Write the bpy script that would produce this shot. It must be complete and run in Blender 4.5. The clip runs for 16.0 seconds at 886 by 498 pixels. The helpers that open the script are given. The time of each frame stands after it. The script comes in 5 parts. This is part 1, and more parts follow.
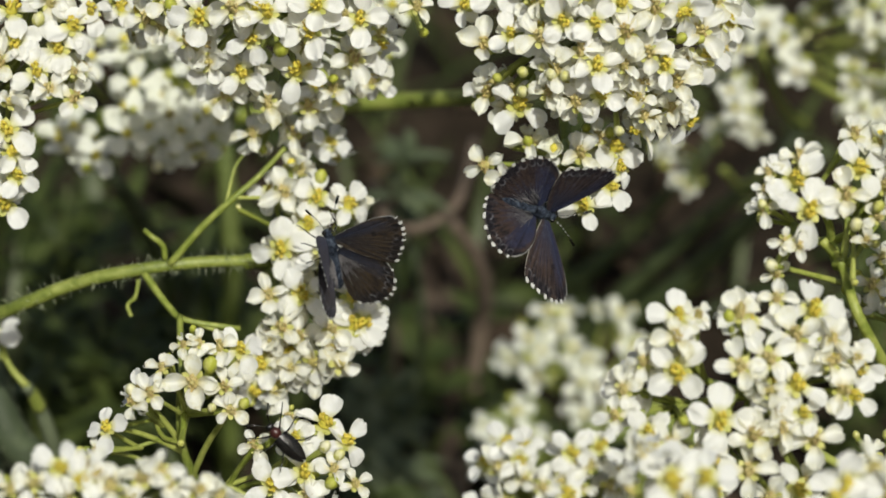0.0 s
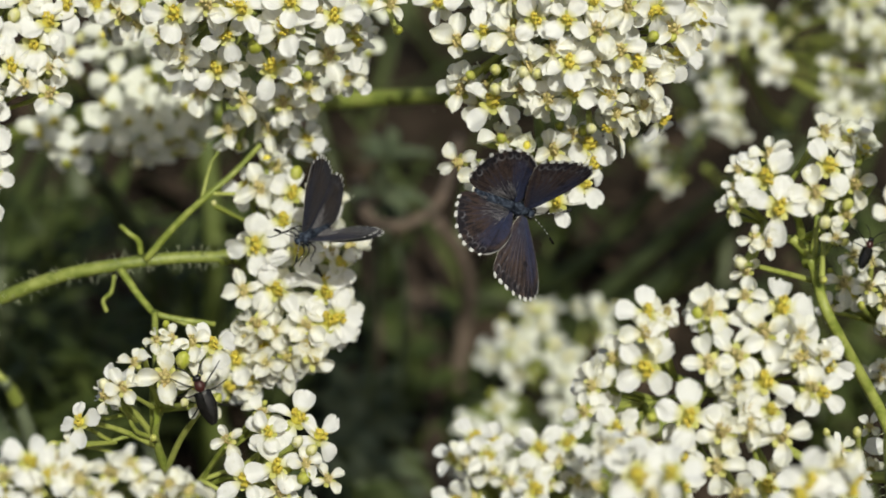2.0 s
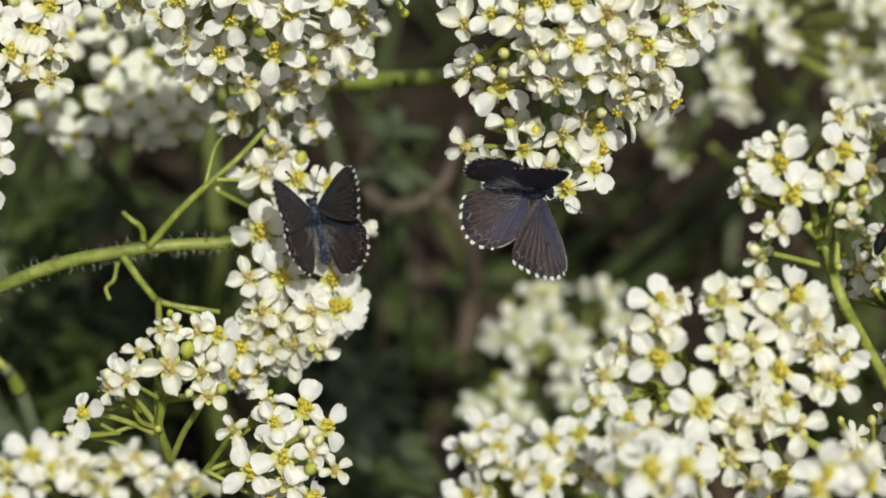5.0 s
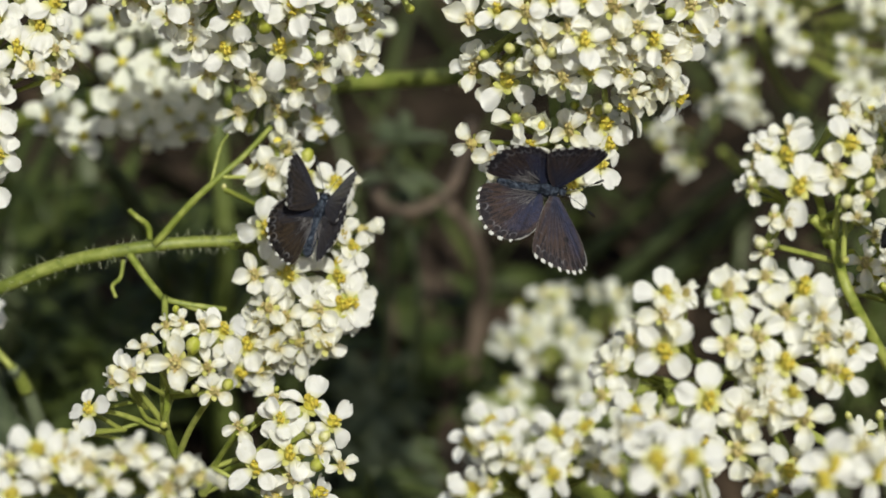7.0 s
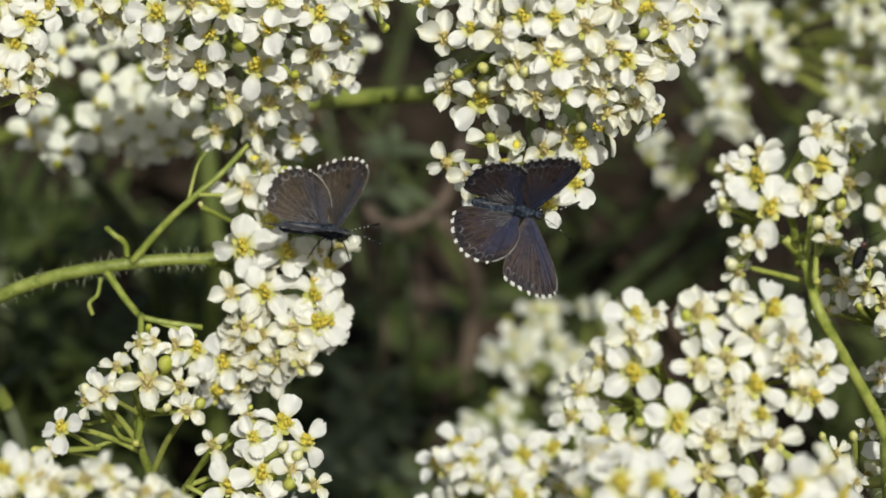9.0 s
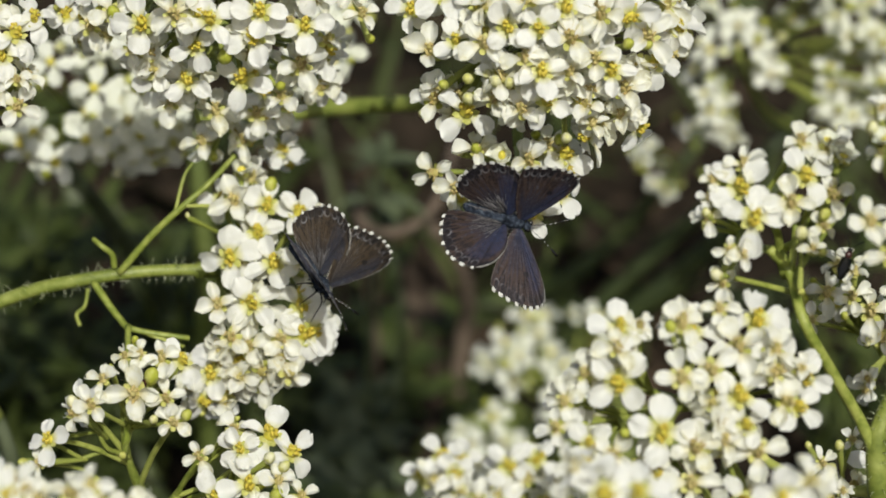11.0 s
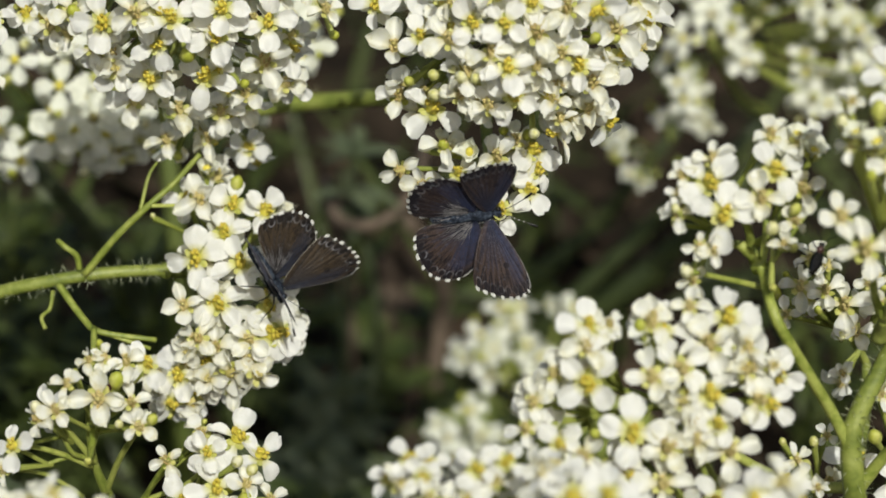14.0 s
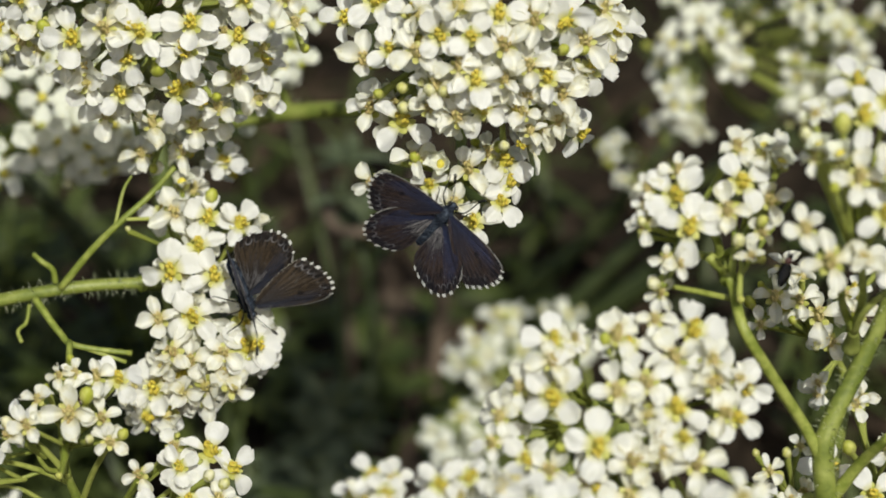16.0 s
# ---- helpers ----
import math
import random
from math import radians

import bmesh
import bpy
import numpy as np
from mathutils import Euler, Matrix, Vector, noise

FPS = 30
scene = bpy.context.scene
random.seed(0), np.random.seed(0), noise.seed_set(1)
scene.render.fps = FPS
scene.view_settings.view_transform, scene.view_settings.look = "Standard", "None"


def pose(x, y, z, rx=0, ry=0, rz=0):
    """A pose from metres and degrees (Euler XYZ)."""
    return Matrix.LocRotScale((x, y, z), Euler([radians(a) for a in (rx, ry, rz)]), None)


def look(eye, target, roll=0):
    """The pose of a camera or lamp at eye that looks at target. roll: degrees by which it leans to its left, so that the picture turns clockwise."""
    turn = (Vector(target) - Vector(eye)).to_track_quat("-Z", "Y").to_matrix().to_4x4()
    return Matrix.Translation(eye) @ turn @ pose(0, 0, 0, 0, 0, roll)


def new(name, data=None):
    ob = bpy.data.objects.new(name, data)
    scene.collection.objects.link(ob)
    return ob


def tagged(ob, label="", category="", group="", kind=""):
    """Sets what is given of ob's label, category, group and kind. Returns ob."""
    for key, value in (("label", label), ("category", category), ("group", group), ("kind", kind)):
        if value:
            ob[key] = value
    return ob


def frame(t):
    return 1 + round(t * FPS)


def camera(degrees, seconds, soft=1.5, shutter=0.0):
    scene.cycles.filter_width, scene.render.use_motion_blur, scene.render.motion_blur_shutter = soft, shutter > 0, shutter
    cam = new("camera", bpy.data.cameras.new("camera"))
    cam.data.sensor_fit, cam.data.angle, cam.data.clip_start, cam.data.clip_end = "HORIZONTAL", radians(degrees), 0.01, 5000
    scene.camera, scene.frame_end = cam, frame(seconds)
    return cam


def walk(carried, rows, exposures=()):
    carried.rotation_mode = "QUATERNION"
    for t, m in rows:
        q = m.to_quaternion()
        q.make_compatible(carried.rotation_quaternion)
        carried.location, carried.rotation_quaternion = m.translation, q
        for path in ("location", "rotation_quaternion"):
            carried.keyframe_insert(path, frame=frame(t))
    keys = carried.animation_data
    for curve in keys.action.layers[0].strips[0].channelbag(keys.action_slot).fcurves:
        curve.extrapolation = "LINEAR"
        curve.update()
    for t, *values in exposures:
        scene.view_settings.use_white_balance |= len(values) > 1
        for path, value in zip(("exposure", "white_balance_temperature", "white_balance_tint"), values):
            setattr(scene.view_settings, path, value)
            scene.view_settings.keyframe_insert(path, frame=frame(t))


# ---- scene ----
cam = camera(20.4, 16.0, soft=1.85)
cam.data.dof.use_dof = True
cam.data.dof.focus_distance = 0.357
cam.data.dof.aperture_fstop = 18
walk(cam, [
    (0, pose(-0.00000, -0.28670, 0.40075, 55.000, -0.000, 0.000)),
    (0.5, pose(-0.00085, -0.28830, 0.40051, 55.011, -0.333, -0.325)),
    (1, pose(-0.00148, -0.28835, 0.39949, 55.052, -0.552, -0.466)),
    (1.5, pose(-0.00053, -0.28761, 0.39960, 55.091, -0.474, -0.110)),
    (2, pose(0.00406, -0.28815, 0.40139, 54.970, -0.166, 0.127)),
    (2.5, pose(0.00134, -0.28796, 0.39858, 55.152, -0.176, 0.052)),
    (3, pose(-0.00277, -0.28743, 0.39957, 55.099, -0.285, -0.085)),
    (3.5, pose(0.00083, -0.28662, 0.39956, 55.125, -0.278, -0.243)),
    (4, pose(0.00026, -0.28393, 0.39898, 54.636, -0.417, -0.081)),
    (4.5, pose(0.00174, -0.28488, 0.39864, 54.600, -0.132, -0.013)),
    (5, pose(0.00273, -0.28226, 0.40009, 54.292, -0.020, -0.009)),
    (7.5, pose(0.00386, -0.28389, 0.39665, 54.801, 0.300, 0.195)),
    (8, pose(0.00414, -0.28304, 0.39784, 54.835, 0.206, -0.005)),
    (8.5, pose(0.00785, -0.28396, 0.39868, 54.929, 0.074, 0.163)),
    (9, pose(0.01039, -0.28246, 0.39832, 54.888, 0.392, 0.632)),
    (11.5, pose(0.01240, -0.28168, 0.40064, 54.916, 0.625, 0.363)),
    (12, pose(0.01241, -0.28039, 0.40144, 54.834, 0.699, 0.003)),
    (12.5, pose(0.01461, -0.28085, 0.39948, 54.855, 0.932, -0.023)),
    (13, pose(0.01271, -0.27577, 0.39918, 54.436, 0.932, -0.229)),
    (13.5, pose(0.01512, -0.27661, 0.40035, 54.425, 1.096, -0.112)),
    (14, pose(0.01503, -0.27693, 0.39894, 54.490, 0.916, -0.138)),
    (14.5, pose(0.01897, -0.27801, 0.40037, 54.486, 1.115, 0.147)),
    (15, pose(0.02027, -0.27658, 0.39895, 54.468, 1.443, 0.166)),
    (15.5, pose(0.02565, -0.27615, 0.40067, 54.394, 1.861, 0.475)),
    (16, pose(0.02434, -0.27506, 0.40041, 54.396, 1.687, 0.335)),
], exposures=[(0, 0.0, 6600, 3.5), (16, 0.0, 6600, 3.5)])

# ---- light ----
SUN = Vector((0.16, -0.62, 0.77)).normalized()
world = bpy.data.worlds.new("sky")
scene.world = world
world.use_nodes = True
wn = world.node_tree.nodes
sky = wn.new("ShaderNodeTexSky")
sky.sky_type = "NISHITA"
sky.sun_disc = False
sky.dust_density = 4.0
sky.ozone_density = 0.3
sky.sun_elevation = math.asin(SUN.z)
sky.sun_rotation = math.atan2(SUN.x, SUN.y)
wn["Background"].inputs["Strength"].default_value = 0.07
world.node_tree.links.new(sky.outputs[0], wn["Background"].inputs["Color"])
sun = new("sun", bpy.data.lights.new("sun", "SUN"))
sun.data.energy = 3.45
sun.data.angle = radians(0.53)
sun.data.color = (1.0, 0.968, 0.90)
sun.matrix_basis = look(SUN, (0, 0, 0))

# ---- space: bearings from the first viewpoint (one step is 0.23 mrad) and distance along its axis ----
EYE = Vector((0, -0.28670, 0.40075))
RIGHT, UP = Vector((1, 0, 0)), Vector((0, math.sin(radians(35)), math.cos(radians(35))))
BACK = Vector((0, -math.cos(radians(35)), math.sin(radians(35))))
FOCAL = 784 / math.tan(radians(10.2))


def at(x, y, d):
    return EYE + d * ((x - 784) / FOCAL * RIGHT - (y - 441) / FOCAL * UP - BACK)


# ---- materials ----
def material(name, rough=0.5, metal=0.0):
    m = bpy.data.materials.new(name)
    m.use_nodes = True
    p = m.node_tree.nodes["Principled BSDF"]
    p.inputs["Roughness"].default_value = rough
    p.inputs["Metallic"].default_value = metal
    return m, m.node_tree.nodes, m.node_tree.links, p


def ramp(nodes, stops):
    r = nodes.new("ShaderNodeValToRGB")
    e = r.color_ramp.elements
    while len(e) < len(stops):
        e.new(0.5)
    for el, (pos, col) in zip(e, stops):
        el.position, el.color = pos, (*col, 1)
    return r


def noisy(name, stops, scale, rough=0.6, bump=0.3, coords="Object", detail=5.0, fine=4.0, thin=0.0, per_object=0.0, metal=0.0, claw=None):
    """A surface of two scales of noise through a colour ramp, with relief; thin: how much light it lets through."""
    m, n, l, p = material(name, rough, metal)
    if rough >= 0.85:
        p.inputs["Specular IOR Level"].default_value = 0.1
    tc = n.new("ShaderNodeTexCoord")
    a, b = n.new("ShaderNodeTexNoise"), n.new("ShaderNodeTexNoise")
    a.inputs["Scale"].default_value, a.inputs["Detail"].default_value = scale, detail
    b.inputs["Scale"].default_value, b.inputs["Detail"].default_value = scale * fine, 3.0
    for t in (a, b):
        l.new(tc.outputs[coords], t.inputs["Vector"])
    mix = n.new("ShaderNodeMath")
    mix.operation = "MULTIPLY_ADD"
    mix.inputs[1].default_value = 0.3
    l.new(b.outputs[0], mix.inputs[0])
    sub = n.new("ShaderNodeMath")
    sub.operation = "SUBTRACT"
    sub.inputs[1].default_value = 0.15
    l.new(a.outputs[0], sub.inputs[0])
    l.new(sub.outputs[0], mix.inputs[2])
    last = mix.outputs[0]
    if per_object:
        info = n.new("ShaderNodeObjectInfo")
        add = n.new("ShaderNodeMath")
        add.operation = "MULTIPLY_ADD"
        add.inputs[1].default_value = per_object
        l.new(info.outputs["Random"], add.inputs[0])
        l.new(last, add.inputs[2])
        off = n.new("ShaderNodeMath")
        off.operation = "SUBTRACT"
        off.inputs[1].default_value = per_object / 2
        l.new(add.outputs[0], off.inputs[0])
        last = off.outputs[0]
    r = ramp(n, stops)
    l.new(last, r.inputs[0])
    colour = r.outputs[0]
    if claw:
        along = n.new("ShaderNodeSeparateXYZ")
        l.new(tc.outputs[coords], along.inputs[0])
        fade = n.new("ShaderNodeMapRange")
        fade.inputs["From Min"].default_value, fade.inputs["From Max"].default_value = 0.0008, 0.0021
        fade.inputs["To Min"].default_value, fade.inputs["To Max"].default_value = 0.85, 0.0
        l.new(along.outputs["X"], fade.inputs["Value"])
        tint = n.new("ShaderNodeMix")
        tint.data_type = "RGBA"
        tint.inputs["B"].default_value = (*claw, 1)
        l.new(fade.outputs[0], tint.inputs["Factor"])
        l.new(colour, tint.inputs["A"])
        colour = tint.outputs["Result"]
    l.new(colour, p.inputs["Base Color"])
    bu = n.new("ShaderNodeBump")
    bu.inputs["Strength"].default_value = bump
    bu.inputs["Distance"].default_value = 0.0003
    l.new(mix.outputs[0], bu.inputs["Height"])
    l.new(bu.outputs[0], p.inputs["Normal"])
    if thin:
        tr = n.new("ShaderNodeBsdfTranslucent")
        if claw:
            warm = n.new("ShaderNodeMix")
            warm.data_type, warm.blend_type = "RGBA", "MULTIPLY"
            warm.inputs["Factor"].default_value = 1.0
            warm.inputs["B"].default_value = (1.0, 0.98, 0.86, 1)
            l.new(colour, warm.inputs["A"])
            colour = warm.outputs["Result"]
        l.new(colour, tr.inputs["Color"])
        ms = n.new("ShaderNodeMixShader")
        ms.inputs[0].default_value = thin
        l.new(p.outputs[0], ms.inputs[1])
        l.new(tr.outputs[0], ms.inputs[2])
        l.new(ms.outputs[0], n["Material Output"].inputs["Surface"])
    return m


PETAL = noisy("petal_white", [(0.2, (0.80, 0.80, 0.74)), (0.45, (0.88, 0.88, 0.865)), (0.8, (0.905, 0.905, 0.90))], 700, 0.5, 0.4, thin=0.40, per_object=0.2, claw=(0.62, 0.60, 0.10))
PETAL_OLD = noisy("petal_cream", [(0.2, (0.72, 0.69, 0.49)), (0.45, (0.86, 0.86, 0.78)), (0.8, (0.895, 0.895, 0.875))], 600, 0.55, 0.4, thin=0.38, per_object=0.3, claw=(0.72, 0.66, 0.40))
PETAL_FAR = noisy("petal_ivory", [(0.2, (0.64, 0.65, 0.48)), (0.45, (0.80, 0.81, 0.70)), (0.8, (0.86, 0.865, 0.79))], 800, 0.5, 0.4, thin=0.3, per_object=0.35)
GREEN_EYE = noisy("flower_eye_green", [(0.3, (0.46, 0.41, 0.04)), (0.6, (0.66, 0.57, 0.08))], 1500, 0.5, 0.3, per_object=0.3)
BROWN_EYE = noisy("flower_eye_tan", [(0.3, (0.36, 0.31, 0.09)), (0.6, (0.50, 0.43, 0.17))], 1500, 0.6, 0.3, per_object=0.3)
ANTHER = noisy("anther_yellow", [(0.3, (0.45, 0.35, 0.035)), (0.6, (0.63, 0.50, 0.07))], 2000, 0.7, 0.3, per_object=0.3)
ANTHER_OLD = noisy("anther_tan", [(0.3, (0.34, 0.25, 0.09)), (0.6, (0.56, 0.46, 0.20))], 2000, 0.7, 0.3, per_object=0.3)
SEPAL = noisy("sepal_pale_green", [(0.3, (0.40, 0.42, 0.09)), (0.6, (0.60, 0.59, 0.21))], 900, 0.5, 0.3, thin=0.2, per_object=0.3)
BUD = noisy("bud_yellow_green", [(0.2, (0.44, 0.47, 0.06)), (0.5, (0.64, 0.63, 0.20)), (0.8, (0.79, 0.77, 0.54))], 500, 0.45, 0.2, thin=0.2, per_object=0.7)
STEM = noisy("stem_green", [(0.3, (0.12, 0.155, 0.025)), (0.5, (0.20, 0.235, 0.045)), (0.75, (0.30, 0.33, 0.09))], 260, 0.5, 0.4)
PEDICEL = noisy("pedicel_green", [(0.3, (0.17, 0.21, 0.03)), (0.6, (0.34, 0.37, 0.09))], 300, 0.5, 0.2, per_object=0.3)
HAIR = noisy("hair_pale", [(0.3, (0.45, 0.50, 0.30)), (0.6, (0.65, 0.68, 0.48))], 300, 0.5, 0.1, thin=0.3)
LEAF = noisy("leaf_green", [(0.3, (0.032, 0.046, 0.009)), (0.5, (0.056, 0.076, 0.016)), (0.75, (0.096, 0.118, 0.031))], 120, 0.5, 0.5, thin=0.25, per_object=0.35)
LEAF_PALE = noisy("leaf_grey_green", [(0.3, (0.055, 0.072, 0.035)), (0.5, (0.095, 0.118, 0.060)), (0.75, (0.145, 0.17, 0.10))], 120, 0.55, 0.5, thin=0.2, per_object=0.3)
# Lighter green: sunlight on the upright stem is put into its colour.
LEAF_LIT = noisy("leaf_lit_green", [(0.3, (0.09, 0.12, 0.025)), (0.5, (0.13, 0.165, 0.04)), (0.75, (0.18, 0.21, 0.07))], 120, 0.5, 0.4, thin=0.2)
# Leaf green darkened to carry the shade on the long leaning stems.
LEAF_SHADED = noisy("leaf_shaded_green", [(0.3, (0.022, 0.034, 0.009)), (0.5, (0.044, 0.060, 0.016)), (0.75, (0.075, 0.092, 0.028))], 60, 0.6, 0.5, thin=0.2)
DRY = noisy("dry_stalk", [(0.3, (0.075, 0.055, 0.040)), (0.5, (0.115, 0.083, 0.060)), (0.75, (0.17, 0.125, 0.095))], 150, 0.8, 0.6)
DRY_DARK = noisy("weathered_stalk", [(0.32, (0.012, 0.009, 0.007)), (0.5, (0.06, 0.043, 0.031)), (0.68, (0.13, 0.10, 0.075))], 45, 0.85, 0.8)
# Scraps and soil darkened in colour for the shade of plants above.
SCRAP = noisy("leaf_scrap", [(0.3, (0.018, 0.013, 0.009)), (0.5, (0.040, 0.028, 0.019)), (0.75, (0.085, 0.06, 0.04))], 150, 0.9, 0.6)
SOIL = noisy("shade_dark_soil", [(0.3, (0.010, 0.008, 0.006)), (0.5, (0.022, 0.016, 0.011)), (0.75, (0.050, 0.037, 0.026))], 60, 0.95, 1.0)


# ---- mesh tools ----
def mesh(name, verts, faces, mats, index=None, smooth=True):
    me = bpy.data.meshes.new(name)
    me.from_pydata([tuple(v) for v in verts], [], faces)
    for m in mats if isinstance(mats, (list, tuple)) else [mats]:
        me.materials.append(m)
    if index is not None:
        me.polygons.foreach_set("material_index", index)
    if smooth:
        me.polygons.foreach_set("use_smooth", [True] * len(me.polygons))
    me.update()
    return me


class Build:
    """Verts, faces and material numbers gathered for one mesh."""

    def __init__(self):
        self.v, self.f, self.m = [], [], []

    def grid(self, rows, mat=0, closed=False):
        base, w = len(self.v), len(rows[0])
        for r in rows:
            self.v += [Vector(p) for p in r]
        for i in range(len(rows) - 1):
            for j in range(w if closed else w - 1):
                k = (j + 1) % w
                self.f.append((base + i * w + j, base + i * w + k, base + (i + 1) * w + k, base + (i + 1) * w + j))
                self.m.append(mat)
        return self

    def tube(self, path, radii, sides=7, mat=0):
        path = [Vector(p) for p in path]
        rows = []
        side = None
        for i, p in enumerate(path):
            ahead = (path[min(i + 1, len(path) - 1)] - path[max(i - 1, 0)]).normalized()
            if side is None:
                side = ahead.orthogonal().normalized()
            side = (side - ahead * side.dot(ahead)).normalized()
            other = ahead.cross(side)
            r = radii[i] if isinstance(radii, (list, tuple)) else radii
            rows.append([p + r * (math.cos(a) * side + math.sin(a) * other) for a in (2 * math.pi * k / sides for k in range(sides))])
        start = len(self.v)
        self.grid(rows, mat, True)
        end = len(self.v) - sides
        self.f.append(tuple(start + k for k in reversed(range(sides))))
        self.f.append(tuple(end + k for k in range(sides)))
        self.m += [mat, mat]
        return self

    def blob(self, centre, size, mat=0, rings=5, sides=8, turn=None, rough=0.0, rng=None):
        """A closed, slightly uneven ovoid."""
        rows = []
        for i in range(rings + 1):
            a = math.pi * (0.04 + 0.92 * i / rings)
            row = []
            for k in range(sides):
                b = 2 * math.pi * k / sides
                s = 1 + (rng.uniform(-rough, rough) if rng else 0)
                p = Vector((math.sin(a) * math.cos(b) * size[0] * s, math.sin(a) * math.sin(b) * size[1] * s, -math.cos(a) * size[2] * s))
                row.append(Vector(centre) + (turn @ p if turn else p))
            rows.append(row)
        start = len(self.v)
        self.grid(rows, mat, True)
        end = len(self.v) - sides
        self.f.append(tuple(start + k for k in reversed(range(sides))))
        self.f.append(tuple(end + k for k in range(sides)))
        self.m += [mat, mat]
        return self

    def mesh(self, name, mats):
        return mesh(name, self.v, self.f, mats, self.m)


def part(name, data, parent, m=None, label=""):
    ob = new(name, data)
    ob.parent = parent
    if m is not None:
        ob.matrix_basis = m
    return tagged(ob, label)


def thing(name, m, label, category, group="", kind=""):
    ob = new(name)
    ob.empty_display_size = 0.005
    ob.matrix_basis = m
    return tagged(ob, label, category, group, kind)


def curve(points, steps=6):
    """A smooth line through a few points."""
    p = [Vector(q) for q in points]
    p = [2 * p[0] - p[1]] + p + [2 * p[-1] - p[-2]]
    out = []
    for i in range(1, len(p) - 2):
        for s in range(steps):
            t = s / steps
            a, b, c, d = p[i - 1], p[i], p[i + 1], p[i + 2]
            out.append(0.5 * (2 * b + (c - a) * t + (2 * a - 5 * b + 4 * c - d) * t * t + (3 * b - a - 3 * c + d) * t ** 3))
    return out + [p[-2]]


def facing(place, way, spin=0.0, size=1.0):
    q = Vector(way).to_track_quat("Z", "Y").to_matrix().to_4x4()
    return Matrix.Translation(place) @ q @ Matrix.Rotation(spin, 4, "Z") @ Matrix.Scale(size, 4)


# ---- flowers: petals, eye, anthers, all for a flower 8 mm across ----
def petal_rows(rng, length=0.0044, width=0.0031, cup=0.25, nv=8, nu=7):
    """A clawed petal along +x: it rises from the claw, spreads, and rolls back at the tip, with a crease and a wavy rim."""
    rows = []
    droop, twist = rng.uniform(-1.3, 0.25), rng.uniform(-0.6, 0.6)
    notch, crease, lop = rng.uniform(0.0, 0.10), rng.uniform(0.0, 0.00022), rng.uniform(-0.12, 0.12)
    wave, shift = rng.uniform(0.00010, 0.00036), rng.uniform(0, 6)
    for i in range(nv + 1):
        t = i / nv
        if t < 0.62:
            w = 0.20 + 0.80 * math.sin(math.pi / 2 * t / 0.62) ** 1.7
        else:
            w = 0.22 + 0.78 * math.sqrt(max(0, 1 - ((t - 0.62) / 0.385) ** 3.0))
        w *= width / 2
        row = []
        for k in range(nu):
            s = 2 * k / (nu - 1) - 1
            x = 0.0004 + length * t - (length * notch * (1 - abs(s)) if i == nv else 0) - length * 0.05 * s * s * t
            z = 0.0007 * math.sin(t * 1.7) * (1 - cup * 0.6) + 0.0010 * droop * t ** 2.5
            z += cup * 0.0009 * s * s * math.sin(t * 2.6) + twist * w * s * t - crease * (1 - abs(s)) * math.sin(t * 3.0)
            z += wave * t * (math.sin(5 * s + shift + 3 * t) + 0.7 * math.sin(9 * t + 2 * shift + 3 * s))
            row.append((x, w * s + lop * length * t * t * 0.5, z + rng.uniform(-1, 1) * 0.00003))
        rows.append(row)
    return rows


rng = random.Random(5)
PETALS = [Build().grid(petal_rows(rng, 0.0044 * rng.uniform(0.9, 1.08), 0.0031 * rng.uniform(0.8, 1.12), rng.uniform(0.1, 0.9))).mesh("petal", PETAL) for _ in range(18)]
PETALS_OLD = [Build().grid(petal_rows(rng, 0.0042 * rng.uniform(0.8, 1.05), 0.0027 * rng.uniform(0.7, 1.1), rng.uniform(0.3, 1.9))).mesh("petal", PETAL_OLD) for _ in range(12)]


def eye_mesh(old):
    """Receptacle, four sepals, the nectar cushion and the pistil."""
    b = Build()
    b.blob((0, 0, 0.0001), (0.0008, 0.0010, 0.0006), 0, 4, 9)
    b.blob((0, 0, 0.0006), (0.00062, 0.0009, 0.0005), 0, 4, 9)
    b.tube([(0, 0, 0), (0, 0, 0.0011), (0.00005, 0, 0.0018), (0.00005, 0, 0.0020)], [0.00040, 0.00048, 0.00030, 0.00036], 8)
    for k in range(4):
        a = math.pi / 4 + k * math.pi / 2
        c, s = math.cos(a), math.sin(a)
        rows = []
        for t, w, z in ((0.0003, 0.0003, -0.0005), (0.0009, 0.0006, -0.0004), (0.0015, 0.0005, -0.0002), (0.0019, 0.0001, 0.0000)):
            rows.append([(c * t - s * w * q, s * t + c * w * q, z + 0.0001 * (1 - q * q)) for q in (-1, 0, 1)])
        b.grid(rows, 1)
    return b.mesh("flower", [BROWN_EYE if old else GREEN_EYE, SEPAL])


def anther_mesh(old, rng):
    """Four long stamens round the pistil and two short ones outside."""
    b = Build()
    for x, y, h in ((0.45, 0.62, 1.75), (-0.45, 0.62, 1.75), (0.45, -0.62, 1.75), (-0.45, -0.62, 1.75), (0.1, 1.15, 1.25), (-0.1, -1.15, 1.25)):
        tip = Vector((x + rng.uniform(-0.18, 0.18), y + rng.uniform(-0.18, 0.18), h + rng.uniform(-0.3, 0.3))) * (0.00082 if old else 0.00092)
        b.tube([(tip.x * 0.5, tip.y * 0.5, 0.0002), tip * 0.75, tip], [0.00016, 0.00013, 0.00012], 4)
        b.blob(tip, (0.00025, 0.00024, 0.00048) if old else (0.00030, 0.00028, 0.00055), 0, 4, 6, Euler((rng.uniform(-0.9, 0.9), rng.uniform(-0.9, 0.9), 0)).to_matrix())
    return b.mesh("anther_tuft", ANTHER_OLD if old else ANTHER)


